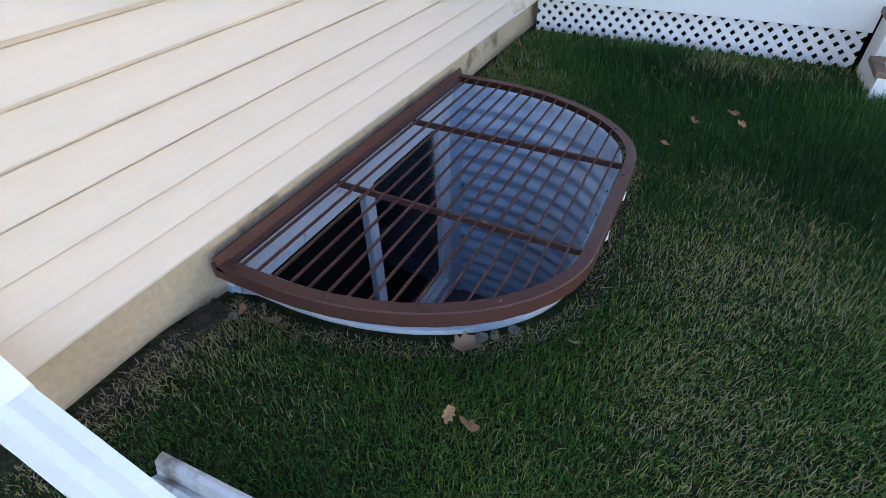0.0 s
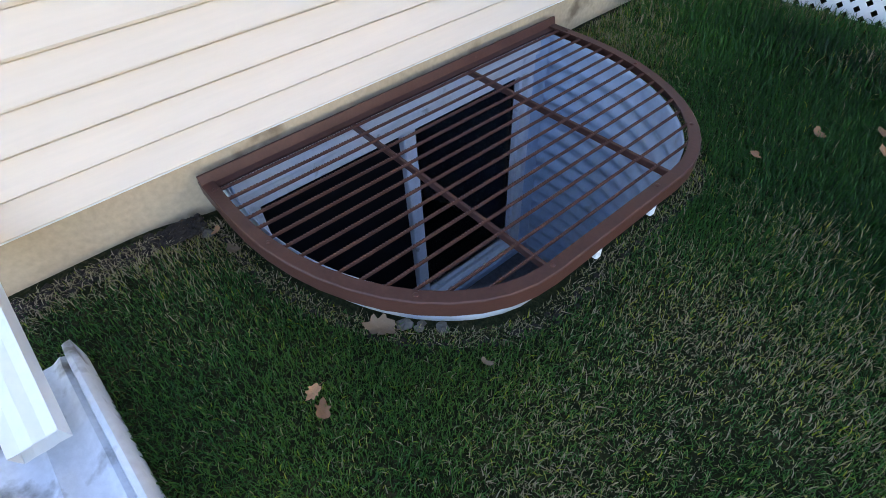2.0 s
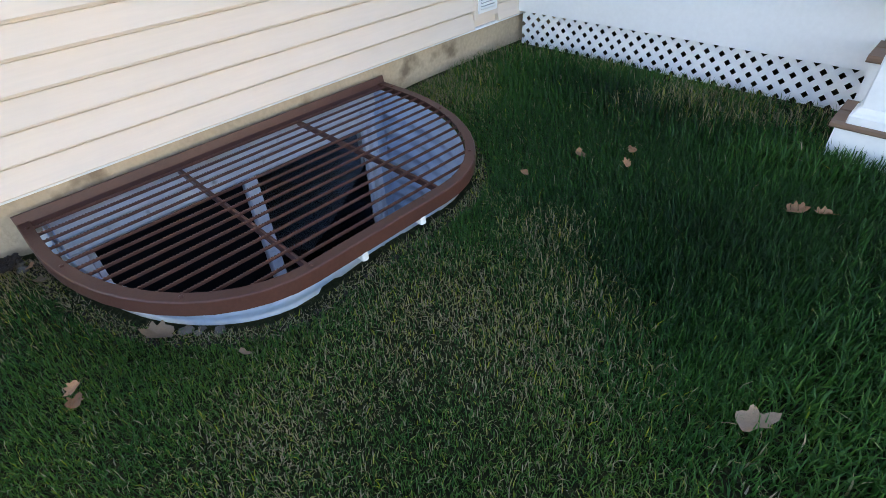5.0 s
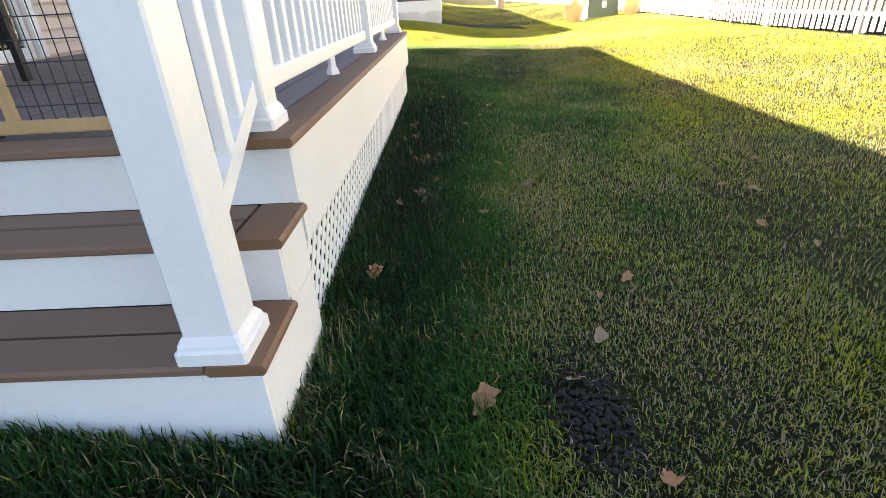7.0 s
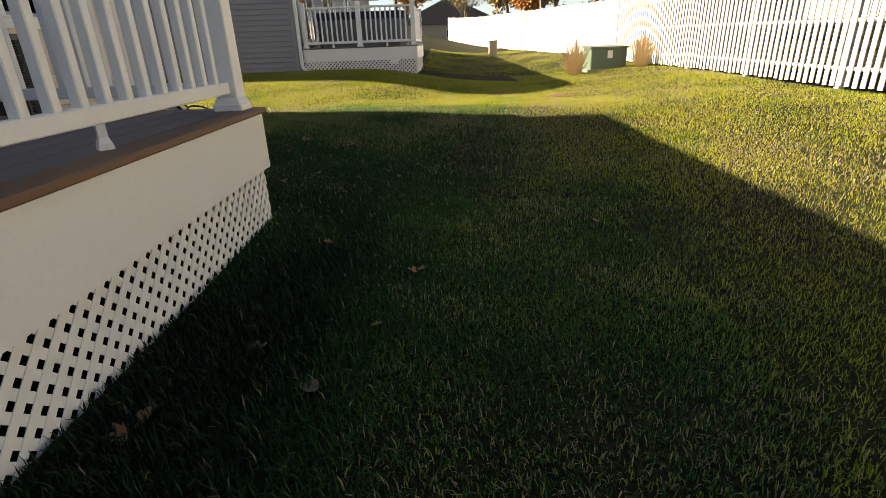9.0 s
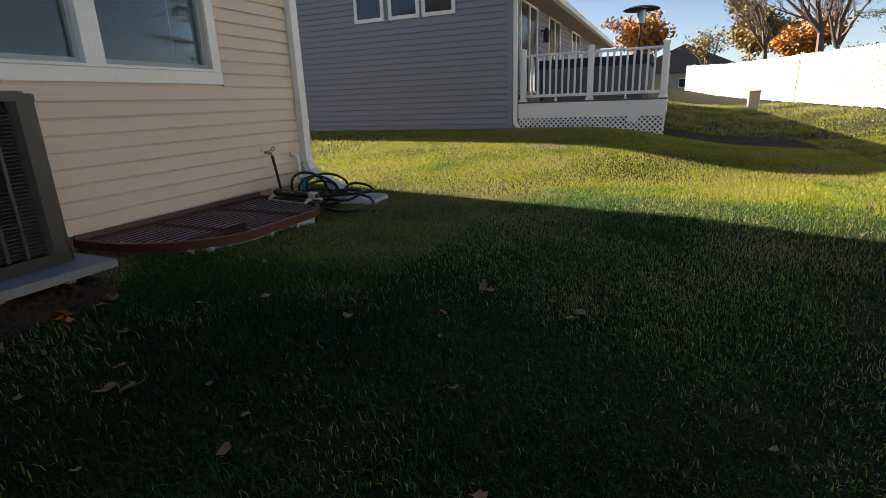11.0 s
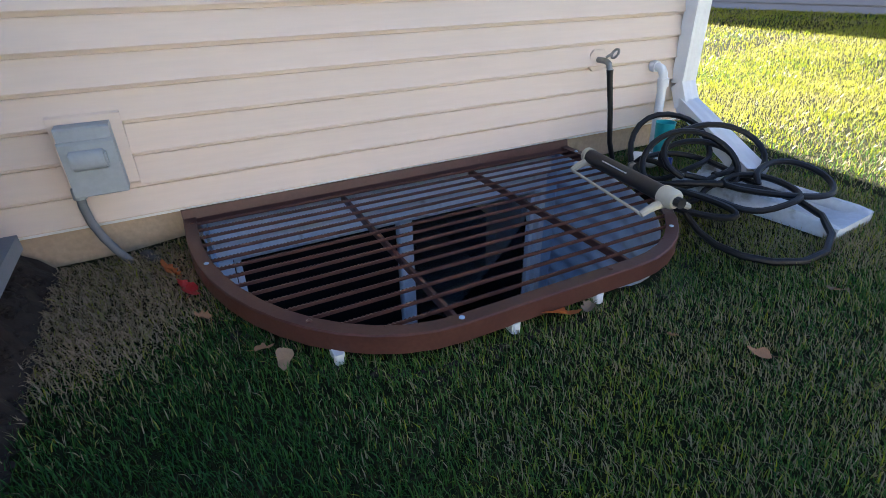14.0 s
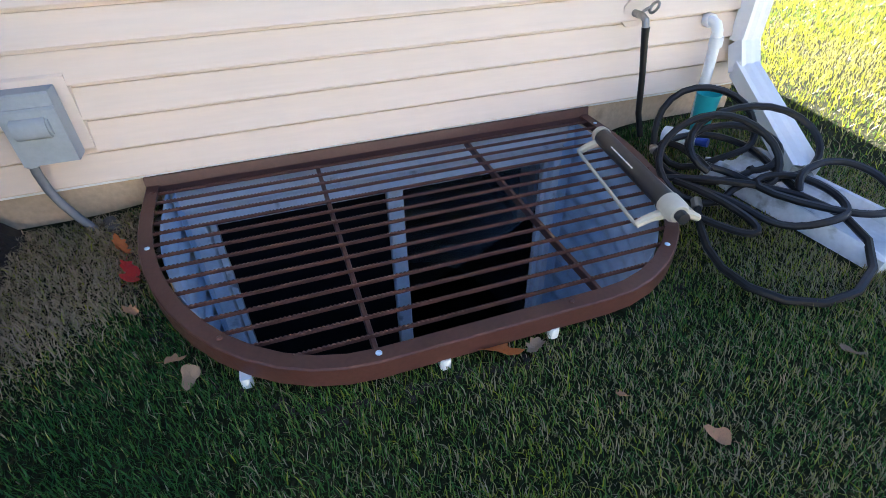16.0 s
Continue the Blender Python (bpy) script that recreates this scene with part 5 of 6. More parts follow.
part("cover", Geo().box(0.92, 3.23, 19.17, 21.43, GZ + 0.66, GZ + 0.84, 0.13), NAVY, tub, "navy padded cover")
heater = thing("patio_heater", (3.1, 21.0, GZ), "black mushroom-shaped patio heater on the neighbour's deck", "patio heater")
part("pole", Geo().tube([(2.8, 22.2, GZ), (2.8, 22.2, GZ + 1.75)], 0.035, 12), BLACKMETAL, heater)
part("burner", Geo().lathe([(0.05, 0), (0.1, 0.02), (0.1, 0.3), (0.14, 0.32)], (2.8, 22.2, GZ + 1.75), 16), STEEL, heater, "steel burner")
part("base", Geo().lathe([(0.24, 0), (0.24, 0.55), (0.12, 0.65)], (2.8, 22.2, GZ), 16), STEEL, heater, "steel base")
part("canopy", Geo().lathe([(0.43, 0.0), (0.44, 0.015), (0.3, 0.07), (0.06, 0.11)], (2.8, 22.2, GZ + 2.07), 28), BLACKMETAL, heater, round_off=True)


# ---- fence ----
def fence_run(fence, p, q, board, gap, solid):
    p, q = Vector(p), Vector(q)
    ln = (q - p).length
    turn = math.degrees(math.atan2(q.y - p.y, q.x - p.x))
    n = int(ln / (board + gap))
    me = Geo().box(-board / 2, board / 2, -0.01, 0.01, 0.05, 1.83, 0.004).mesh("picket")
    me.materials.append(FENCE)
    for k in range(n):
        o = p + (q - p) * ((k + 0.5) / n)
        ob = new("picket", me)
        ob.parent = fence
        ob.matrix_basis = Matrix.Translation(-AT[fence]) @ pose(o.x, o.y, float(land(o.x, o.y)) + 0.01 * math.sin(k * 1.7), 0, 0, turn)
    if not solid:
        back = Vector(((q - p).y, -(q - p).x, 0)).normalized() * 0.05
        rear = me.copy()
        rear.materials[0] = FENCEBACK
        for k in range(n):
            o = p + (q - p) * ((k + 1.0) / n) + back
            ob = new("picket", rear)
            ob.parent = fence
            ob.matrix_basis = Matrix.Translation(-AT[fence]) @ pose(o.x, o.y, float(land(o.x, o.y)) + 0.008 * math.sin(k * 2.3), 0, 0, turn)
    bays = max(1, round(ln / 2.4))
    for k in range(bays + 1):
        o = p + (q - p) * (k / bays)
        nrm = Vector((-(q - p).y, (q - p).x, 0)).normalized() * -0.07
        part("fence_post", Geo().box(o.x + nrm.x - 0.05, o.x + nrm.x + 0.05, o.y + nrm.y - 0.05, o.y + nrm.y + 0.05, float(land(o.x, o.y)) - 0.2, float(land(o.x, o.y)) + 1.9, 0.006), FENCE, fence)
        if k < bays:
            r = p + (q - p) * ((k + 1) / bays)
            for h in (0.3, 0.95, 1.6):
                part("rail", Geo().tube([(o.x + nrm.x * 0.5, o.y + nrm.y * 0.5, float(land(o.x, o.y)) + h), (r.x + nrm.x * 0.5, r.y + nrm.y * 0.5, float(land(r.x, r.y)) + h)], 0.035, 4), FENCE, fence)


fa = thing("picket_fence", (10.0, 14.0, 0), "white painted wooden picket fence along the back of the lawn", "fence", "fences")
fence_run(fa, (10.35, 3.0, 0), (9.9, 22.6, 0), 0.086, 0.064, False)
fb = thing("board_fence", (8.0, 34.0, 0), "white solid board fence curving away behind the houses", "fence", "fences")
fence_run(fb, (9.88, 22.7, 0), (8.2, 32.5, 0), 0.14, 0.03, True)
fence_run(fb, (8.15, 32.6, 0), (4.6, 53.0, 0), 0.25, 0.015, True)

# ---- utility cabinets, drain ----
cab = thing("transformer_cabinet", (9.3, 20.3, 0), "green metal utility cabinet on a pale base by the fence", "utility cabinet")
zc = float(land(8.8, 20.2)) - 0.06
part("base", Geo().box(8.22, 9.42, 19.78, 20.75, zc - 0.1, zc + 0.07, 0.02), PADGREY, cab)
part("body", Geo().box(8.32, 9.32, 19.85, 20.68, zc + 0.07, zc + 0.62, 0.02), GREEN, cab)
part("lid", Geo().prism([(19.8, zc + 0.62), (20.7, zc + 0.62), (20.7, zc + 0.69), (19.8, zc + 0.66)], "x", 8.28, 9.36), GREEN, cab)
part("warning_label", Geo().box(8.78, 8.92, 19.842, 19.849, zc + 0.36, zc + 0.56), VINYL, cab)
for x, y, h in ((6.6, 31.3, 0.65), (6.3, 45.0, 0.7)):
    zz = float(land(x, y))
    solo("utility_pedestal", Geo().box(x - 0.2, x + 0.2, y - 0.15, y + 0.15, zz - 0.05, zz + h, 0.03).box(x - 0.22, x + 0.22, y - 0.17, y + 0.17, zz + h, zz + h + 0.05, 0.03), TANWALL, (x, y, zz), "tan plastic utility pedestal in the lawn", "utility pedestal", "utility pedestals")


def tuft(x, y, r, h, seed):
    rng = random.Random(seed)
    g, zz = Geo(), float(land(x, y))
    for k in range(330):
        a, s = rng.uniform(0, 6.283), rng.uniform(0, 1) ** 0.8
        bx, by = x + 0.35 * r * s * math.cos(a), y + 0.35 * r * s * math.sin(a)
        tx, ty, tz = x + r * s * math.cos(a) * 1.2, y + r * s * math.sin(a) * 1.2, zz + h * rng.uniform(0.35, 1.25) * (1.1 - 0.3 * s)
        w = rng.uniform(0.003, 0.008)
        g.raw([(bx - w, by, zz), (bx + w, by, zz), ((bx + tx) / 2 + w, (by + ty) / 2, zz + (tz - zz) * 0.65), ((bx + tx) / 2 - w, (by + ty) / 2, zz + (tz - zz) * 0.65), (tx, ty, tz)], [(0, 1, 2, 3), (3, 2, 4)])
    solo("ornamental_grass", g, STRAW, (x, y, zz), "dry straw-coloured ornamental grass clump by the cabinet", "grass clump", "grass clumps")


tuft(7.85, 19.7, 0.42, 0.85, 1)
tuft(9.6, 19.45, 0.38, 0.8, 2)
dx_, dy_ = 6.45, 14.9
dz_ = float(land(dx_, dy_)) + 0.012
drain = thing("yard_drain", (dx_, dy_, dz_), "rusty round yard drain grate in the lawn", "drain")
RUST = surface("rusty_iron", (0.2, 0.1, 0.06), 0.9, vary=0.3)
part("ring", Geo().lathe([(0.24, -0.03), (0.24, 0.012), (0.2, 0.012), (0.2, -0.03)], (dx_, dy_, dz_), 24), RUST, drain)
for k in range(7):
    u = -0.165 + 0.055 * k
    w = math.sqrt(max(0.0, 0.2**2 - u * u))
    part("grate_bar", Geo().box(dx_ - w, dx_ + w, dy_ + u - 0.018, dy_ + u + 0.018, dz_, dz_ + 0.018), RUST, drain)


# ---- trees and houses beyond the fence ----
def branch_tree(name, x, y, height, seed, leaf=None, leaves=0, spread=0.5, label="", leaf_size=0.12, levels=4):
    rng = random.Random(seed)
    zz = float(land(x, y)) if x < 12 else 0.4
    t = thing(name, (x, y, zz), label, "tree", "trees beyond the fence")
    g, tips = Geo(), []

    def grow(p, d, ln, r, lvl):
        pts, rad, q = [p], [r], p
        for k in range(3):
            d = (d + Vector((rng.uniform(-1, 1), rng.uniform(-1, 1), rng.uniform(-0.3, 0.6))) * 0.16).normalized()
            q = q + d * ln / 3
            pts.append(q)
            rad.append(r * (1 - 0.2 * (k + 1)))
        g.tube(pts, rad, 6 if lvl < 2 else 4, False)
        if lvl >= 1:
            tips.extend(pts[1:])
        if lvl < levels:
            for k in range(rng.randint(3, 4) if lvl else 6):
                a = rng.uniform(0, 6.283)
                nd = (d + Vector((math.cos(a), math.sin(a), rng.uniform(-0.1, 0.5))) * rng.uniform(0.5, 1.0) * (0.7 + spread * 0.6)).normalized()
                at = pts[rng.randint(1, 3)] if lvl else pts[rng.randint(2, 3)]
                grow(at, nd, ln * rng.uniform(0.55, 0.75), max(0.008, r * 0.5), lvl + 1)

    grow(Vector((x, y, zz - 0.2)), Vector((0, 0, 1)), height * 0.38, height * 0.022, 0)
    part("trunk", g, BARK, t)
    if leaf:
        lg = Geo()
        for k in range(leaves):
            p = tips[rng.randrange(len(tips))] + Vector((rng.gauss(0, 1), rng.gauss(0, 1), rng.gauss(0, 0.8))) * height * 0.04
            u = Vector((rng.uniform(-1, 1), rng.uniform(-1, 1), rng.uniform(-1, 1))).normalized() * leaf_size
            v = u.cross(Vector((rng.uniform(-1, 1), rng.uniform(-1, 1), rng.uniform(-1, 1)))).normalized() * leaf_size * 0.6
            lg.raw([p - u, p + v, p + u, p - v], [(0, 1, 2, 3)])
        part("crown", lg, leaf, t)
    return t


def pine_tree(x, y, height, seed):
    rng = random.Random(seed)
    t = thing("pine_tree", (x, y, 0.4), "green pine tree standing beyond the white fence", "tree", "trees beyond the fence")
    part("trunk", Geo().tube([(x, y, 0), (x + 0.1, y, height * 0.5), (x, y, height)], [0.2, 0.13, 0.03], 8), BARK, t)
    lg, bg_ = Geo(), Geo()
    for k in range(70):
        s = k / 70
        zz, a, ln = height * (0.18 + 0.8 * s), rng.uniform(0, 6.283), height * 0.26 * (1 - s * 0.85) * rng.uniform(0.7, 1.1)
        d = Vector((math.cos(a), math.sin(a), rng.uniform(-0.12, 0.22)))
        bg_.tube([(x, y, zz), Vector((x, y, zz)) + d * ln], [0.03, 0.008], 4, False)
        for j in range(70):
            p = Vector((x, y, zz)) + d * ln * rng.uniform(0.25, 1.0) + Vector((rng.gauss(0, 0.16), rng.gauss(0, 0.16), rng.gauss(0, 0.10)))
            u = (d * 0.6 + Vector((rng.uniform(-1, 1), rng.uniform(-1, 1), rng.uniform(-0.6, 0.8)))).normalized() * 0.17
            v = u.cross(Vector((rng.uniform(-1, 1), rng.uniform(-1, 1), 1))).normalized() * 0.03
            lg.raw([p - v, p + u, p + v], [(0, 1, 2)])
    part("limbs", bg_, BARK, t)
    part("crown", lg, NEEDLE, t)


branch_tree("bare_tree", 11.7, 46.0, 13.0, 3, label="tall bare autumn tree beyond the white fence", levels=5)
branch_tree("bare_tree", 14.0, 52.0, 13.0, 4, label="tall bare autumn tree beyond the white fence", levels=5)
branch_tree("bare_tree", 10.2, 56.0, 11.0, 12, label="tall bare autumn tree beyond the white fence", levels=5)
branch_tree("bare_tree", 7.2, 77.0, 8.5, 8, OLIVE, 700, label="nearly bare tree with a few olive leaves far off", leaf_size=0.16)
branch_tree("autumn_tree", 10.0, 66.0, 8.5, 5, OLIVE, 5200, label="round tree with fading olive brown leaves far off", leaf_size=0.22)
branch_tree("autumn_tree", 12.6, 60.0, 8.0, 15, ORANGE, 3800, label="round tree with fading olive brown leaves far off", leaf_size=0.2)
branch_tree("autumn_tree", 14.2, 33.0, 6.2, 6, ORANGE, 9000, label="orange-leaved autumn tree beyond the fence", leaf_size=0.11, spread=0.9)
branch_tree("autumn_tree", 16.6, 34.5, 6.4, 16, ORANGE, 8000, label="orange-leaved autumn tree beyond the fence", leaf_size=0.11, spread=0.9)
branch_tree("autumn_tree", -0.1, 67.0, 8.2, 9, ORANGE, 3500, label="orange brown tree far behind the neighbour's deck", leaf_size=0.2)
pine_tree(13.6, 39.5, 12.0, 7)
pine_tree(15.5, 41.5, 12.0, 27)
pine_tree(14.2, 24.4, 9.0, 17)
for k, (x, y, h) in enumerate(((15.5, -2.0, 9.0), (16.5, 3.0, 10.0), (15.0, 7.5, 9.0), (16.8, 12.0, 10.0), (22.0, 17.0, 11.0))):
    branch_tree("autumn_tree", x, y, h, 40 + k, OLIVE if k % 2 else NEEDLE, 7500, label="leafy tree standing in the yard beyond the fence", leaf_size=0.3, spread=0.8)


def far_house(x, y, w, d, h, label, seed=0):
    t = thing("far_house", (x, y, 0), label, "house", "houses beyond the fence")
    part("wall", Geo().box(x - w / 2, x + w / 2, y, y + d, -0.5, h), TANWALL, t)
    part("roof", Geo().prism([(x - w / 2 - 0.5, h), (x + w / 2 + 0.5, h), (x, h + w * 0.24)], "y", y - 0.4, y + d + 0.4), SHINGLE, t)
    for k in range(3):
        xx = x - w / 2 + w * (k + 0.7) / 3.4
        part("window", Geo().box(xx - 0.5, xx + 0.5, y - 0.03, y + 0.02, h * 0.45, h * 0.82), VINYL, t)
        part("window", Geo().box(xx - 0.42, xx + 0.42, y - 0.04, y - 0.031, h * 0.48, h * 0.79), NAVY, t)


far_house(25.0, 44.0, 9.0, 9.0, 4.6, "tan two-storey house with a brown roof beyond the fence")
far_house(5.0, 90.0, 16.0, 10.0, 3.6, "low brown-roofed house far beyond the fence")


# ---- stones and soil round the wells ----
rng = random.Random(21)
for y0, picks in ((0.0, (3, 11, 12, 12, 13)), (WELLS[1], (2, 3, 4, 6, 7, 9))):
    ring = well_outline(y0, -0.02)
    for k in picks:
        p, r, o = ring[k], rng.uniform(0.012, 0.026), rng.uniform(-0.062, -0.045)
        s = rng.uniform(-0.035, 0.035)
        x, y = p[0] + p[2] * o - p[3] * s, p[1] + p[3] * o + p[2] * s
        solo("stone", pebble((x, y, float(land(x, y)) - 0.004), r, rng), STONE, (x, y, 0), "small gray brown stone at the well's edge", "stone", "stones by the wells")
for x, y, r in ((0.07, 9.58, 0.03), (0.12, 9.6, 0.024), (0.05, -0.07, 0.028), (0.1, -0.06, 0.02)):
    solo("stone", pebble((x, y, float(land(x, y)) + 0.006), r, rng), STONE, (x, y, 0), "small gray brown stone by the foundation", "stone", "stones by the wells")
crumbs = Geo()
for y0 in WELLS:
    ring = well_outline(y0, -0.03)
    for k in range(380):
        p = ring[rng.randrange(3, len(ring) - 2)]
        o = rng.uniform(-0.015, 0.05) * rng.random()
        r = rng.uniform(0.003, 0.011)
        s = rng.uniform(-0.06, 0.06)
        x, y = p[0] + p[2] * o - p[3] * s, p[1] + p[3] * o + p[2] * s
        crumbs.raw(pebble((x, y, float(land(x, y)) + 0.001), r, rng).v, [(0, 1, 2, 3, 4, 5, 6)[::-1], (21, 22, 23, 24, 25, 26, 27)] + [(a * 7 + b, a * 7 + (b + 1) % 7, (a + 1) * 7 + (b + 1) % 7, (a + 1) * 7 + b) for a in range(3) for b in range(7)])
for k in range(260):
    x, y, r = rng.uniform(0.02, 0.1), rng.uniform(-0.62, -0.05), rng.uniform(0.006, 0.018)
    crumbs.raw(pebble((x, y, 0.0), r, rng).v, [(0, 1, 2, 3, 4, 5, 6)[::-1], (21, 22, 23, 24, 25, 26, 27)] + [(a * 7 + b, a * 7 + (b + 1) % 7, (a + 1) * 7 + (b + 1) % 7, (a + 1) * 7 + b) for a in range(3) for b in range(7)])
solo("soil_crumbs", crumbs, SOIL, (0, 0, 0), "dark crumbs of soil along the wall and well edges", "soil", kind="stuff")

mulch = Geo()
for k in range(520):
    x, y, r = 4.06 + rng.gauss(0, 0.065), 2.64 + rng.gauss(0, 0.14), rng.uniform(0.004, 0.01)
    mulch.raw(pebble((x, y, float(land(x, y)) + 0.004 + rng.random() * 0.01), r, rng).v, [(0, 1, 2, 3, 4, 5, 6)[::-1], (21, 22, 23, 24, 25, 26, 27)] + [(a * 7 + b, a * 7 + (b + 1) % 7, (a + 1) * 7 + (b + 1) % 7, (a + 1) * 7 + b) for a in range(3) for b in range(7)])
solo("mulch_patch", mulch, surface("dark_mulch", (0.022, 0.018, 0.016), 0.95, vary=0.4, scale=30, fine=90, bump=0.8), (4.06, 2.64, 0), "small patch of dark crumbled mulch in the lawn", "mulch", kind="stuff")

# ---- fallen leaves ----
LEAF_BROWN = surface("brown_dry_leaf", (0.33, 0.165, 0.08), 0.7, vary=0.3, scale=25, fine=120, bump=0.4, rand=0.25)
LEAF_TAN = surface("tan_dry_leaf", (0.23, 0.155, 0.095), 0.7, vary=0.25, scale=25, fine=120, bump=0.4, rand=0.2)
LEAF_RED = surface("red_leaf", (0.5, 0.02, 0.02), 0.5, vary=0.25, scale=30, fine=120, bump=0.3)
LEAF_ORANGE = surface("orange_leaf", (0.5, 0.13, 0.025), 0.6, vary=0.25, scale=30, fine=120, bump=0.3)


def leaf_mesh(seed, lobes, curl):
    """A lobed, curled leaf about 1 long with a stem."""
    rng = random.Random(seed)
    n, verts, faces = 26, [], []
    edge = []
    for k in range(n):
        a = 2 * math.pi * k / n
        r = (0.5 + 0.09 * math.cos(lobes * a) + rng.uniform(-0.04, 0.04)) * (1 - 0.42 * abs(math.sin(a)))
        edge.append((r * math.cos(a), r * math.sin(a)))
    for s in (0.0, 0.55, 1.0):
        for x, y in edge:
            px, py = x * s, y * s
            verts.append((px, py, curl * (py * py * 1.6 + 0.35 * px * px) + 0.05 * math.sin(7 * px + seed) * s))
    for i in range(2):
        faces += [(i * n + k, i * n + (k + 1) % n, (i + 1) * n + (k + 1) % n, (i + 1) * n + k) for k in range(n)]
    g = Geo().raw(verts, faces).tube([(-0.45, 0, 0.05), (-0.62, 0.03, 0.12), (-0.78, 0.08, 0.1)], [0.014, 0.01, 0.008], 4)
    return g


LEAVES = {}
for tone, m in (("brown", LEAF_BROWN), ("tan", LEAF_TAN), ("red", LEAF_RED), ("orange", LEAF_ORANGE)):
    for k, (lb, cu) in enumerate(((5, 0.9), (7, 1.5), (3, 0.5))):
        me = leaf_mesh(k + 2, lb, cu).mesh("fallen_leaf")
        me.materials.append(m)
        me.polygons.foreach_set("use_smooth", [True] * len(me.polygons))
        LEAVES[tone, k] = me


def drop_leaf(x, y, size, tone, k, seed):
    r = random.Random(seed)
    ob = new("fallen_leaf", LEAVES[tone, k])
    lift = 0.026 + 0.03 * float(lush_at(x, y))
    ob.matrix_world = pose(x, y, float(land(x, y)) + lift, r.uniform(-30, 30), r.uniform(-30, 30), r.uniform(0, 360)) @ Matrix.Scale(size * 0.8, 4)
    word = {"brown": "curled dry brown leaf lying on the grass", "tan": "pale tan dry leaf lying on the grass", "red": "bright red leaf by the well's edge", "orange": "bright orange leaf lying by the well"}[tone]
    tagged(ob, word, "leaf", "fallen leaves")


def lush_at(x, y):
    return math.exp(-(((x - 2.6) / 1.4) ** 2 + ((y - 1.7) / 0.85) ** 2) ** 2)


for k, (x, y, s, tone) in enumerate((
        (0.93, -0.1, 0.075, "brown"), (0.87, -0.09, 0.06, "brown"), (1.22, 1.82, 0.07, "brown"), (1.38, 1.97, 0.075, "brown"), (1.42, 1.85, 0.06, "brown"), (0.12, -0.03, 0.05, "brown"), (0.24, -0.03, 0.09, "tan"),
        (0.8, 0.15, 0.12, "tan"), (1.08, 0.29, 0.05, "tan"), (2.21, 0.98, 0.12, "tan"), (2.1, 1.93, 0.08, "brown"), (1.13, 1.55, 0.06, "brown"), (3.76, 2.66, 0.14, "brown"), (3.37, 3.33, 0.11, "brown"), (4.17, 2.98, 0.09, "tan"), (4.38, 3.28, 0.09, "brown"), (3.51, 4.24, 0.1, "tan"), (3.57, 4.21, 0.09, "tan"), (3.85, 4.03, 0.08, "tan"), (4.16, 4.52, 0.13, "tan"),
        (3.4, 5.94, 0.1, "brown"), (3.53, 4.93, 0.09, "brown"), (2.03, 1.9, 0.09, "brown"), (3.6, 4.45, 0.09, "brown"), (3.43, 4.05, 0.14, "tan"), (3.51, 4.2, 0.09, "tan"), (3.54, 4.12, 0.08, "tan"),
        (5.45, 4.39, 0.1, "tan"), (4.3, 5.31, 0.08, "brown"), (3.82, 6.12, 0.11, "tan"), (3.58, 6.32, 0.09, "tan"), (3.38, 5.87, 0.09, "brown"), (3.42, 5.46, 0.11, "brown"), (3.5, 4.84, 0.09, "brown"),
        (3.45, 4.86, 0.08, "brown"), (5.23, 3.91, 0.08, "brown"), (5.18, 4.16, 0.08, "tan"), (4.18, 2.4, 0.1, "brown"), (1.95, 8.62, 0.11, "brown"), (2.02, 8.66, 0.1, "tan"), (2.74, 9.65, 0.05, "orange"),
        (2.41, 10.4, 0.05, "tan"), (2.8, 10.04, 0.09, "tan"), (2.85, 10, 0.08, "tan"), (3.31, 9.99, 0.09, "tan"), (3.28, 9.9, 0.08, "brown"), (3.71, 10, 0.06, "tan"), (2.38, 9.42, 0.07, "tan"),
        (1.63, 9.29, 0.06, "tan"), (2.67, 10.54, 0.06, "tan"), (1.42, 10.91, 0.08, "brown"), (1.07, 10.57, 0.13, "orange"), (1.27, 10.78, 0.045, "brown"), (1.35, 11.37, 0.08, "tan"), (0.26, 9.64, 0.08, "orange"),
        (0.31, 9.66, 0.06, "orange"), (0.46, 9.7, 0.1, "red"), (0.4, 9.68, 0.07, "red"), (0.62, 9.72, 0.06, "brown"), (0.9, 9.88, 0.08, "tan"), (0.84, 9.84, 0.06, "brown"), (1.09, 10.66, 0.07, "tan"),
        (2.55, 8.55, 0.08, "brown"), (3.25, 8.7, 0.08, "brown"))):
    drop_leaf(x, y, s, tone, k % 3, k)
rng = random.Random(33)
for k in range(14):
    drop_leaf(rng.uniform(1.04, 1.24), rng.uniform(8.3, 9.3), rng.uniform(0.05, 0.09), rng.choice(("brown", "orange", "brown")), k % 3, 300 + k)
for k in range(46):
    drop_leaf(rng.uniform(1.4, 5.6), rng.uniform(8.0, 12.0), rng.uniform(0.035, 0.06), rng.choice(("tan", "tan", "brown")), k % 3, 100 + k)
for k in range(22):
    drop_leaf(rng.uniform(3.4, 5.8), rng.uniform(2.6, 8.0), rng.uniform(0.04, 0.08), rng.choice(("tan", "brown", "brown")), k % 3, 200 + k)


# ---- grass: many blades, one object ----
def field(x, y, seed):
    """A smooth uneven field between about -1 and 1."""
    r = np.random.RandomState(seed)
    out = np.zeros_like(x)
    for k in range(9):
        f, a, p = r.uniform(0.5, 5.5), r.uniform(0, 2 * np.pi), r.uniform(0, 6.28)
        out += np.sin(f * (x * np.cos(a) + y * np.sin(a)) + p + 1.3 * np.sin(0.7 * f * y + p)) / (0.6 + 0.5 * f)
    return out / 2.2


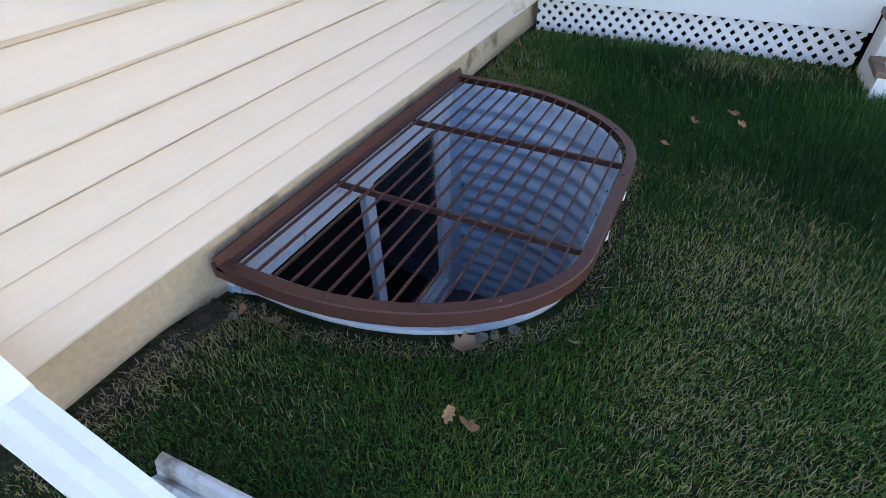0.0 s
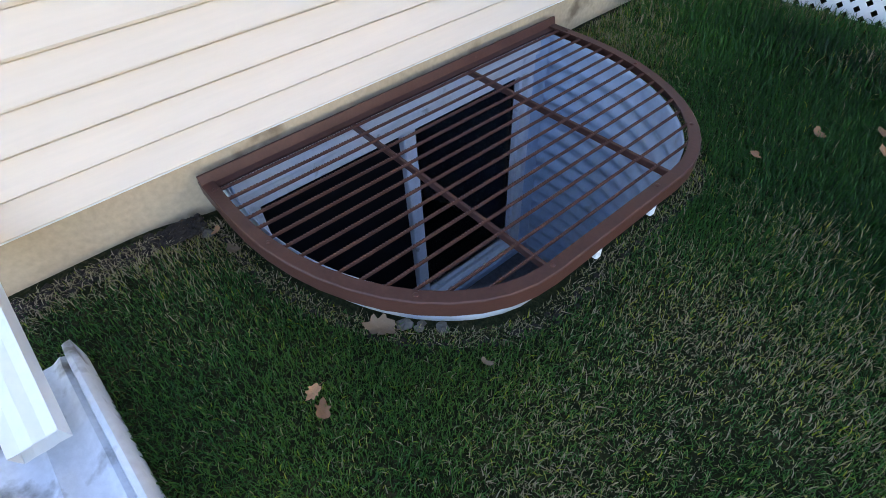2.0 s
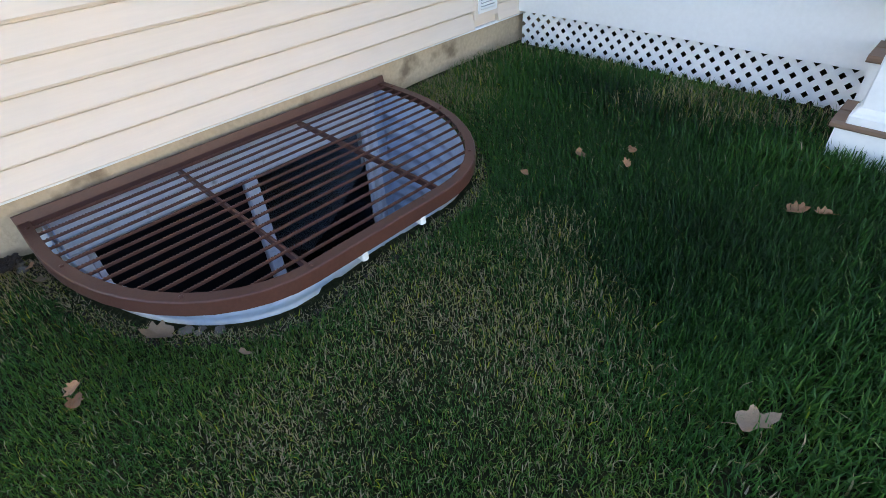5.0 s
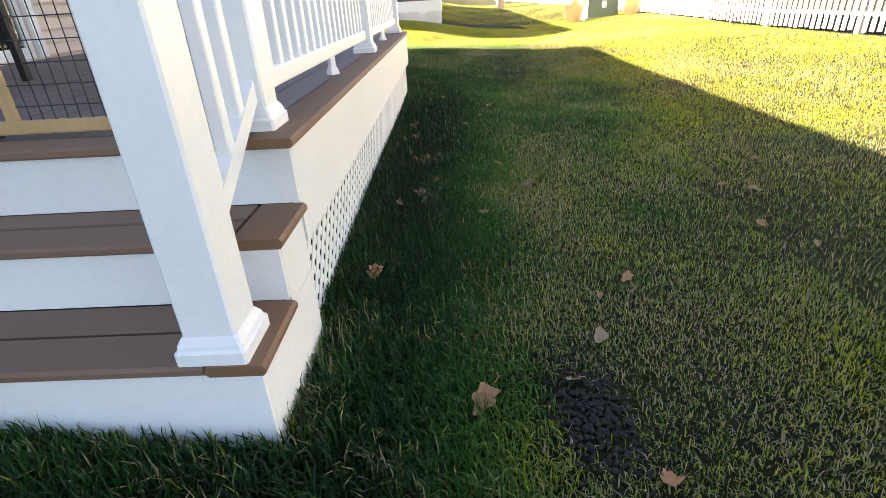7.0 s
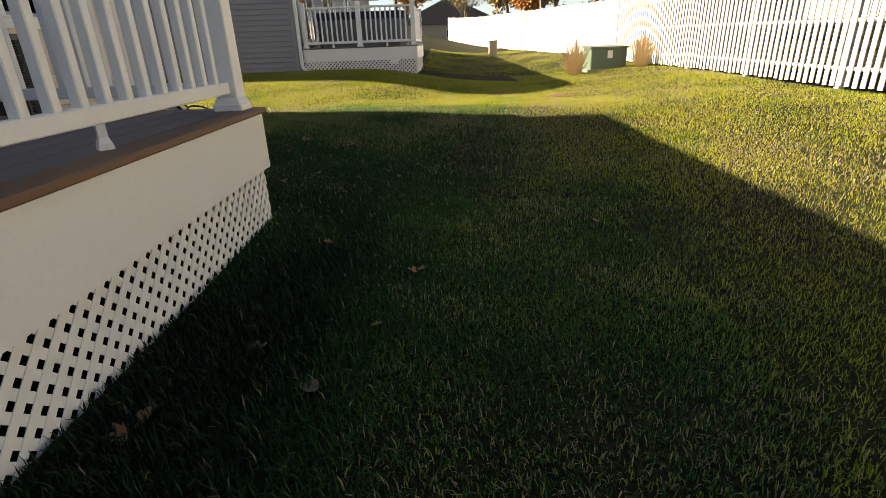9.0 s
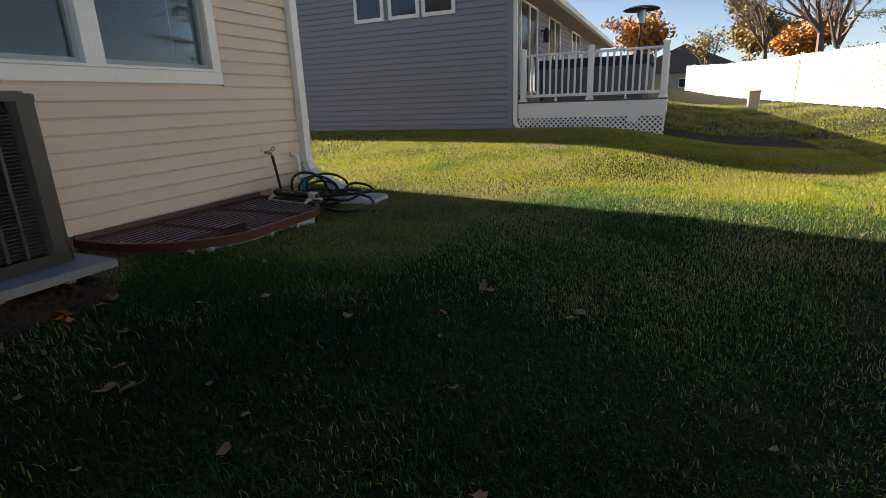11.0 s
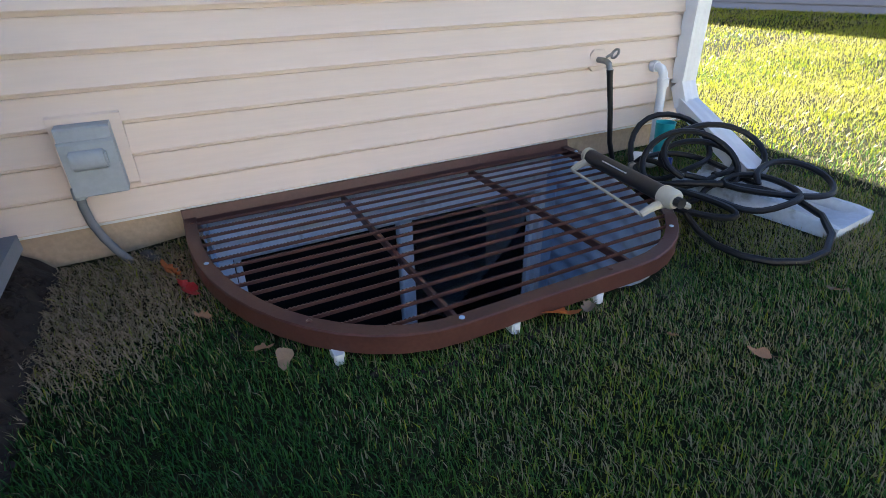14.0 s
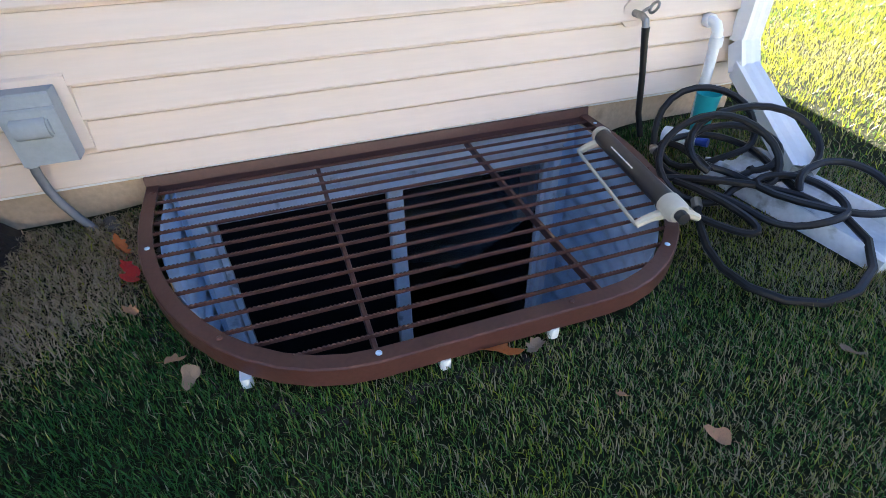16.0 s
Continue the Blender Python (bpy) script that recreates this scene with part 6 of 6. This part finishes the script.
def lawn_free(x, y):
    """Where grass grows."""
    ok = ~inside_well(x, y, -0.016) & (x > 0.03)
    ok &= ~((x < DX - 0.05) & (y > DY0 + 0.06) & (y < DY1 - 0.06))
    ok &= ~((x > SX0 + 0.03) & (x < SX1 - 0.03) & (y > 2.48) & (y < 3.0))
    ok &= ~((x > 0.40) & (x < 1.02) & (y > -0.77) & (y < -0.48))
    ok &= ~((x > 0.5) & (x < 1.12) & (y > 11.69) & (y < 11.99))
    ok &= ~((x < 1.08) & (y > 8.38) & (y < 9.27))
    ok &= ~((x < 0.57) & (y > 18.6)) & ~((x < 3.5) & (y > 18.8))
    return ok | ((x <= 0.03) & ((y < HOUSE_Y0 - 0.03) | ((y > HOUSE_Y1 + 0.03) & (y < 18.55))))


def lush(x, y):
    """Longer, darker grass by the steps and along the deck."""
    a = np.exp(-(((x - 2.6) / 1.4) ** 2 + ((y - 1.7) / 0.85) ** 2) ** 2)
    # Longer grass too, but widened and strengthened to imitate shade beside the deck.
    b = np.exp(-(((x - 3.55) / 0.36) ** 2)) * (y > 2.0) * (1 - ease(6.5, 8.0, y)) * 0.8
    c = np.exp(-(((x - 0.9) / 0.9) ** 2 + ((y - 2.5) / 0.35) ** 2)) * 0.8
    return np.clip(a + b + c, 0, 1)


def bare(x, y):
    """Thin, dry or trodden places."""
    d = 0.95 * np.exp(-(((x - 0.32) / 0.42) ** 2 + ((y - 9.4) / 0.36) ** 2) ** 2)
    d += 0.7 * np.exp(-((x - 0.05) / 0.13) ** 2) * (y < 0.1)
    d += 0.5 * np.exp(-(((x - 1.5) / 0.38) ** 2 + ((y - 0.6) / 0.6) ** 2))
    d += 0.5 * np.exp(-(((x - 4.15) / 0.25) ** 2 + ((y - 4.3) / 0.25) ** 2)) + 0.4 * np.exp(-(((x - 4.5) / 0.35) ** 2 + ((y - 3.1) / 0.3) ** 2))
    d += 0.7 * (inside_well(x, y, 0.045) & ~inside_well(x, y, -0.06)) * (y < 5)
    return np.clip(d, 0, 1)


def build_grass():
    rs = np.random.RandomState(7)
    # zone: x0, x1, y0, y1, blades a square metre, height, width
    zones = [(0.0, 2.2, -1.5, 2.2, 33000, 0.037, 0.0031), (2.2, 3.4, -0.6, 4.6, 13000, 0.046, 0.0042), (0.0, 2.2, 2.2, 2.95, 11000, 0.052, 0.0045), (3.4, 5.2, 0.0, 4.6, 19000, 0.036, 0.0038),
             (3.1, 5.4, 4.6, 8.4, 11000, 0.04, 0.0046), (0.0, 2.3, 9.1, 12.3, 33000, 0.034, 0.003), (2.3, 4.4, 7.7, 12.3, 11000, 0.036, 0.0045), (0.0, 2.3, 7.7, 9.1, 8000, 0.044, 0.0045),
             (4.4, 6.2, 8.4, 12.3, 6500, 0.042, 0.0056), (5.4, 7.2, 4.6, 8.4, 7000, 0.04, 0.0054), (5.2, 7.2, 1.0, 4.6, 7000, 0.04, 0.0054),
             (-1.6, 6.5, 12.3, 18.7, 6500, 0.042, 0.0075), (-5.0, -1.6, 12.3, 18.6, 1500, 0.05, 0.013), (7.2, 10.1, 3.0, 21.0, 3000, 0.044, 0.009), (6.2, 7.2, 8.4, 21.0, 4500, 0.044, 0.0075), (-1.6, 1.2, -4.0, -1.5, 2500, 0.05, 0.008), (-1.5, 0.0, -1.5, -0.66, 6000, 0.05, 0.005),
             (0.6, 10.0, 21.0, 34.0, 320, 0.06, 0.022), (0.03, 1.0, 9.24, 9.8, 26000, 0.032, 0.004), (0.03, 0.5, -0.66, 0.0, 16000, 0.03, 0.0034), (0.4, 1.5, -0.1, 1.7, 5000, 0.03, 0.0034)]
    straw_from = len(zones) - 3
    allv, allf3, allf4, alld, base = [], [], [], [], 0
    for zone, (x0, x1, y0, y1, per, hgt, wid) in enumerate(zones):
        straw = zone >= straw_from
        n = int((x1 - x0) * (y1 - y0) * per)
        x, y = rs.uniform(x0, x1, n), rs.uniform(y0, y1, n)
        lu, ba = lush(x, y), bare(x, y)
        thick = 0.72 + 0.35 * field(x, y, 3)
        keep = lawn_free(x, y) & (rs.uniform(0, 1, n) < np.clip(thick + lu, 0.35, 1) * (1 - 0.35 * ba) * (1 - 0.97 * np.exp(-(((x - 4.06) / 0.13) ** 2 + ((y - 2.64) / 0.2) ** 2) ** 2)))
        if straw:
            keep = lawn_free(x, y) & (rs.uniform(0.15, 1, n) < ba)
        x, y, lu, ba = x[keep], y[keep], lu[keep], ba[keep]
        n = len(x)
        # far: yellower, brighter blades that imitate sunlight past the house's shadow.
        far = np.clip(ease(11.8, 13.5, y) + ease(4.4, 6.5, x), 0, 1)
        # Greener, darker blades imitate the deep shade by deck and air conditioner.
        house_shade = np.exp(-((x - 3.1) / 1.0) ** 2) * ease(4.6, 6.0, y) * (1 - ease(9.8, 10.8, y)) + np.exp(-((x - 1.7) / 0.9) ** 2) * ease(7.6, 8.2, y) * (1 - ease(9.3, 10.0, y))
        house_shade = np.clip(house_shade + np.exp(-((x - 3.3) / 0.42) ** 2) * ease(2.7, 3.3, y) * (1 - ease(7.8, 8.6, y)), 0, 1)
        near_well = ease(9.8, 10.3, y) * (1 - ease(2.0, 2.6, x)) * (1 - far)
        open_side = ease(3.85, 4.25, x) * (1 - ease(4.8, 6.2, y))
        patch = 0.4 + 0.15 * near_well - 0.3 * far - 0.26 * house_shade + 0.3 * open_side + 0.26 * field(x, y, 11) + 0.2 * field(3 * x, 3 * y, 5) - 0.5 * lu + 0.75 * ba
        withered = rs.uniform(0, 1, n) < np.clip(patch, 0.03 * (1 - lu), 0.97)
        green = 0.285 + 0.23 * far * (1 - open_side) - 0.17 * house_shade + 0.11 * open_side + 0.09 * near_well + 0.16 * np.exp(-((x - 3.82) / 0.2) ** 2) * (1 - ease(2.8, 3.5, y)) + 0.07 * field(2 * x, 2 * y, 31) - 0.19 * lu + rs.normal(0, 0.05, n)
        dry_shade_tone = np.where(withered, 0.74 + rs.normal(0, 0.13, n), green)
        if straw:
            dry_shade_tone = 0.9 + rs.normal(0, 0.16, n)
        h = hgt * rs.uniform(0.55, 1.25, n) * (1 + 1.1 * lu) * (1 - (0.1 if straw else 0.45) * ba)
        w = wid * rs.uniform(0.6, 1.2, n) * (1 + 0.5 * lu)
        az, lean = rs.uniform(0, 2 * np.pi, n), rs.uniform(0.7, 1.4, n) if straw else rs.uniform(0.15, 0.95, n)
        comb = 0.35 * field(0.8 * x, 0.8 * y, 21)
        dx, dy = np.cos(az) + comb, np.sin(az) + 0.5 * comb
        tx, ty = -np.sin(az + rs.uniform(-0.6, 0.6, n)), np.cos(az)
        zz = land(x, y) - 0.006 + (rs.uniform(0, 0.014, n) if straw else 0.0)
        b0 = np.stack([x - tx * w / 2, y - ty * w / 2, zz], 1)
        b1 = np.stack([x + tx * w / 2, y + ty * w / 2, zz], 1)
        mx, my, mz = x + dx * h * lean * 0.3, y + dy * h * lean * 0.3, zz + h * 0.62 * (1.1 - 0.35 * lean)
        m0 = np.stack([mx - tx * w * 0.4, my - ty * w * 0.4, mz], 1)
        m1 = np.stack([mx + tx * w * 0.4, my + ty * w * 0.4, mz], 1)
        tip = np.stack([x + dx * h * lean * 0.85, y + dy * h * lean * 0.85, zz + h * np.clip(1.12 - 0.62 * lean, 0.2, 1)], 1)
        if per > 7000:
            v = np.stack([b0, b1, m1, m0, tip], 1).reshape(-1, 3)
            k = base + 5 * np.arange(n)
            allf4.append(np.stack([k, k + 1, k + 2, k + 3], 1))
            allf3.append(np.stack([k + 3, k + 2, k + 4], 1))
            alld.append(np.repeat(dry_shade_tone, 5))
            base += 5 * n
        else:
            v = np.stack([b0, b1, tip], 1).reshape(-1, 3)
            k = base + 3 * np.arange(n)
            allf3.append(np.stack([k, k + 1, k + 2], 1))
            alld.append(np.repeat(dry_shade_tone, 3))
            base += 3 * n
        allv.append(v)
    v, f3, f4, d = np.concatenate(allv), np.concatenate(allf3), np.concatenate(allf4), np.concatenate(alld)
    me = bpy.data.meshes.new("grass")
    me.vertices.add(len(v))
    me.vertices.foreach_set("co", v.ravel().astype(np.float32))
    loops = np.concatenate([f3.ravel(), f4.ravel()]).astype(np.int32)
    me.loops.add(len(loops))
    me.loops.foreach_set("vertex_index", loops)
    me.polygons.add(len(f3) + len(f4))
    starts = np.concatenate([3 * np.arange(len(f3)), 3 * len(f3) + 4 * np.arange(len(f4))]).astype(np.int32)
    me.polygons.foreach_set("loop_start", starts)
    me.update(calc_edges=True)
    # Holds each blade's dryness plus the painted shade and sun tone.
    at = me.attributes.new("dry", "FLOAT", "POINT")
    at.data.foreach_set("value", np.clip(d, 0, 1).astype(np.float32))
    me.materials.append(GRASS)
    ob = new("grass", me)
    return tagged(ob, "uneven late autumn lawn grass, green with dry yellow blades", "grass", kind="stuff")


build_grass()
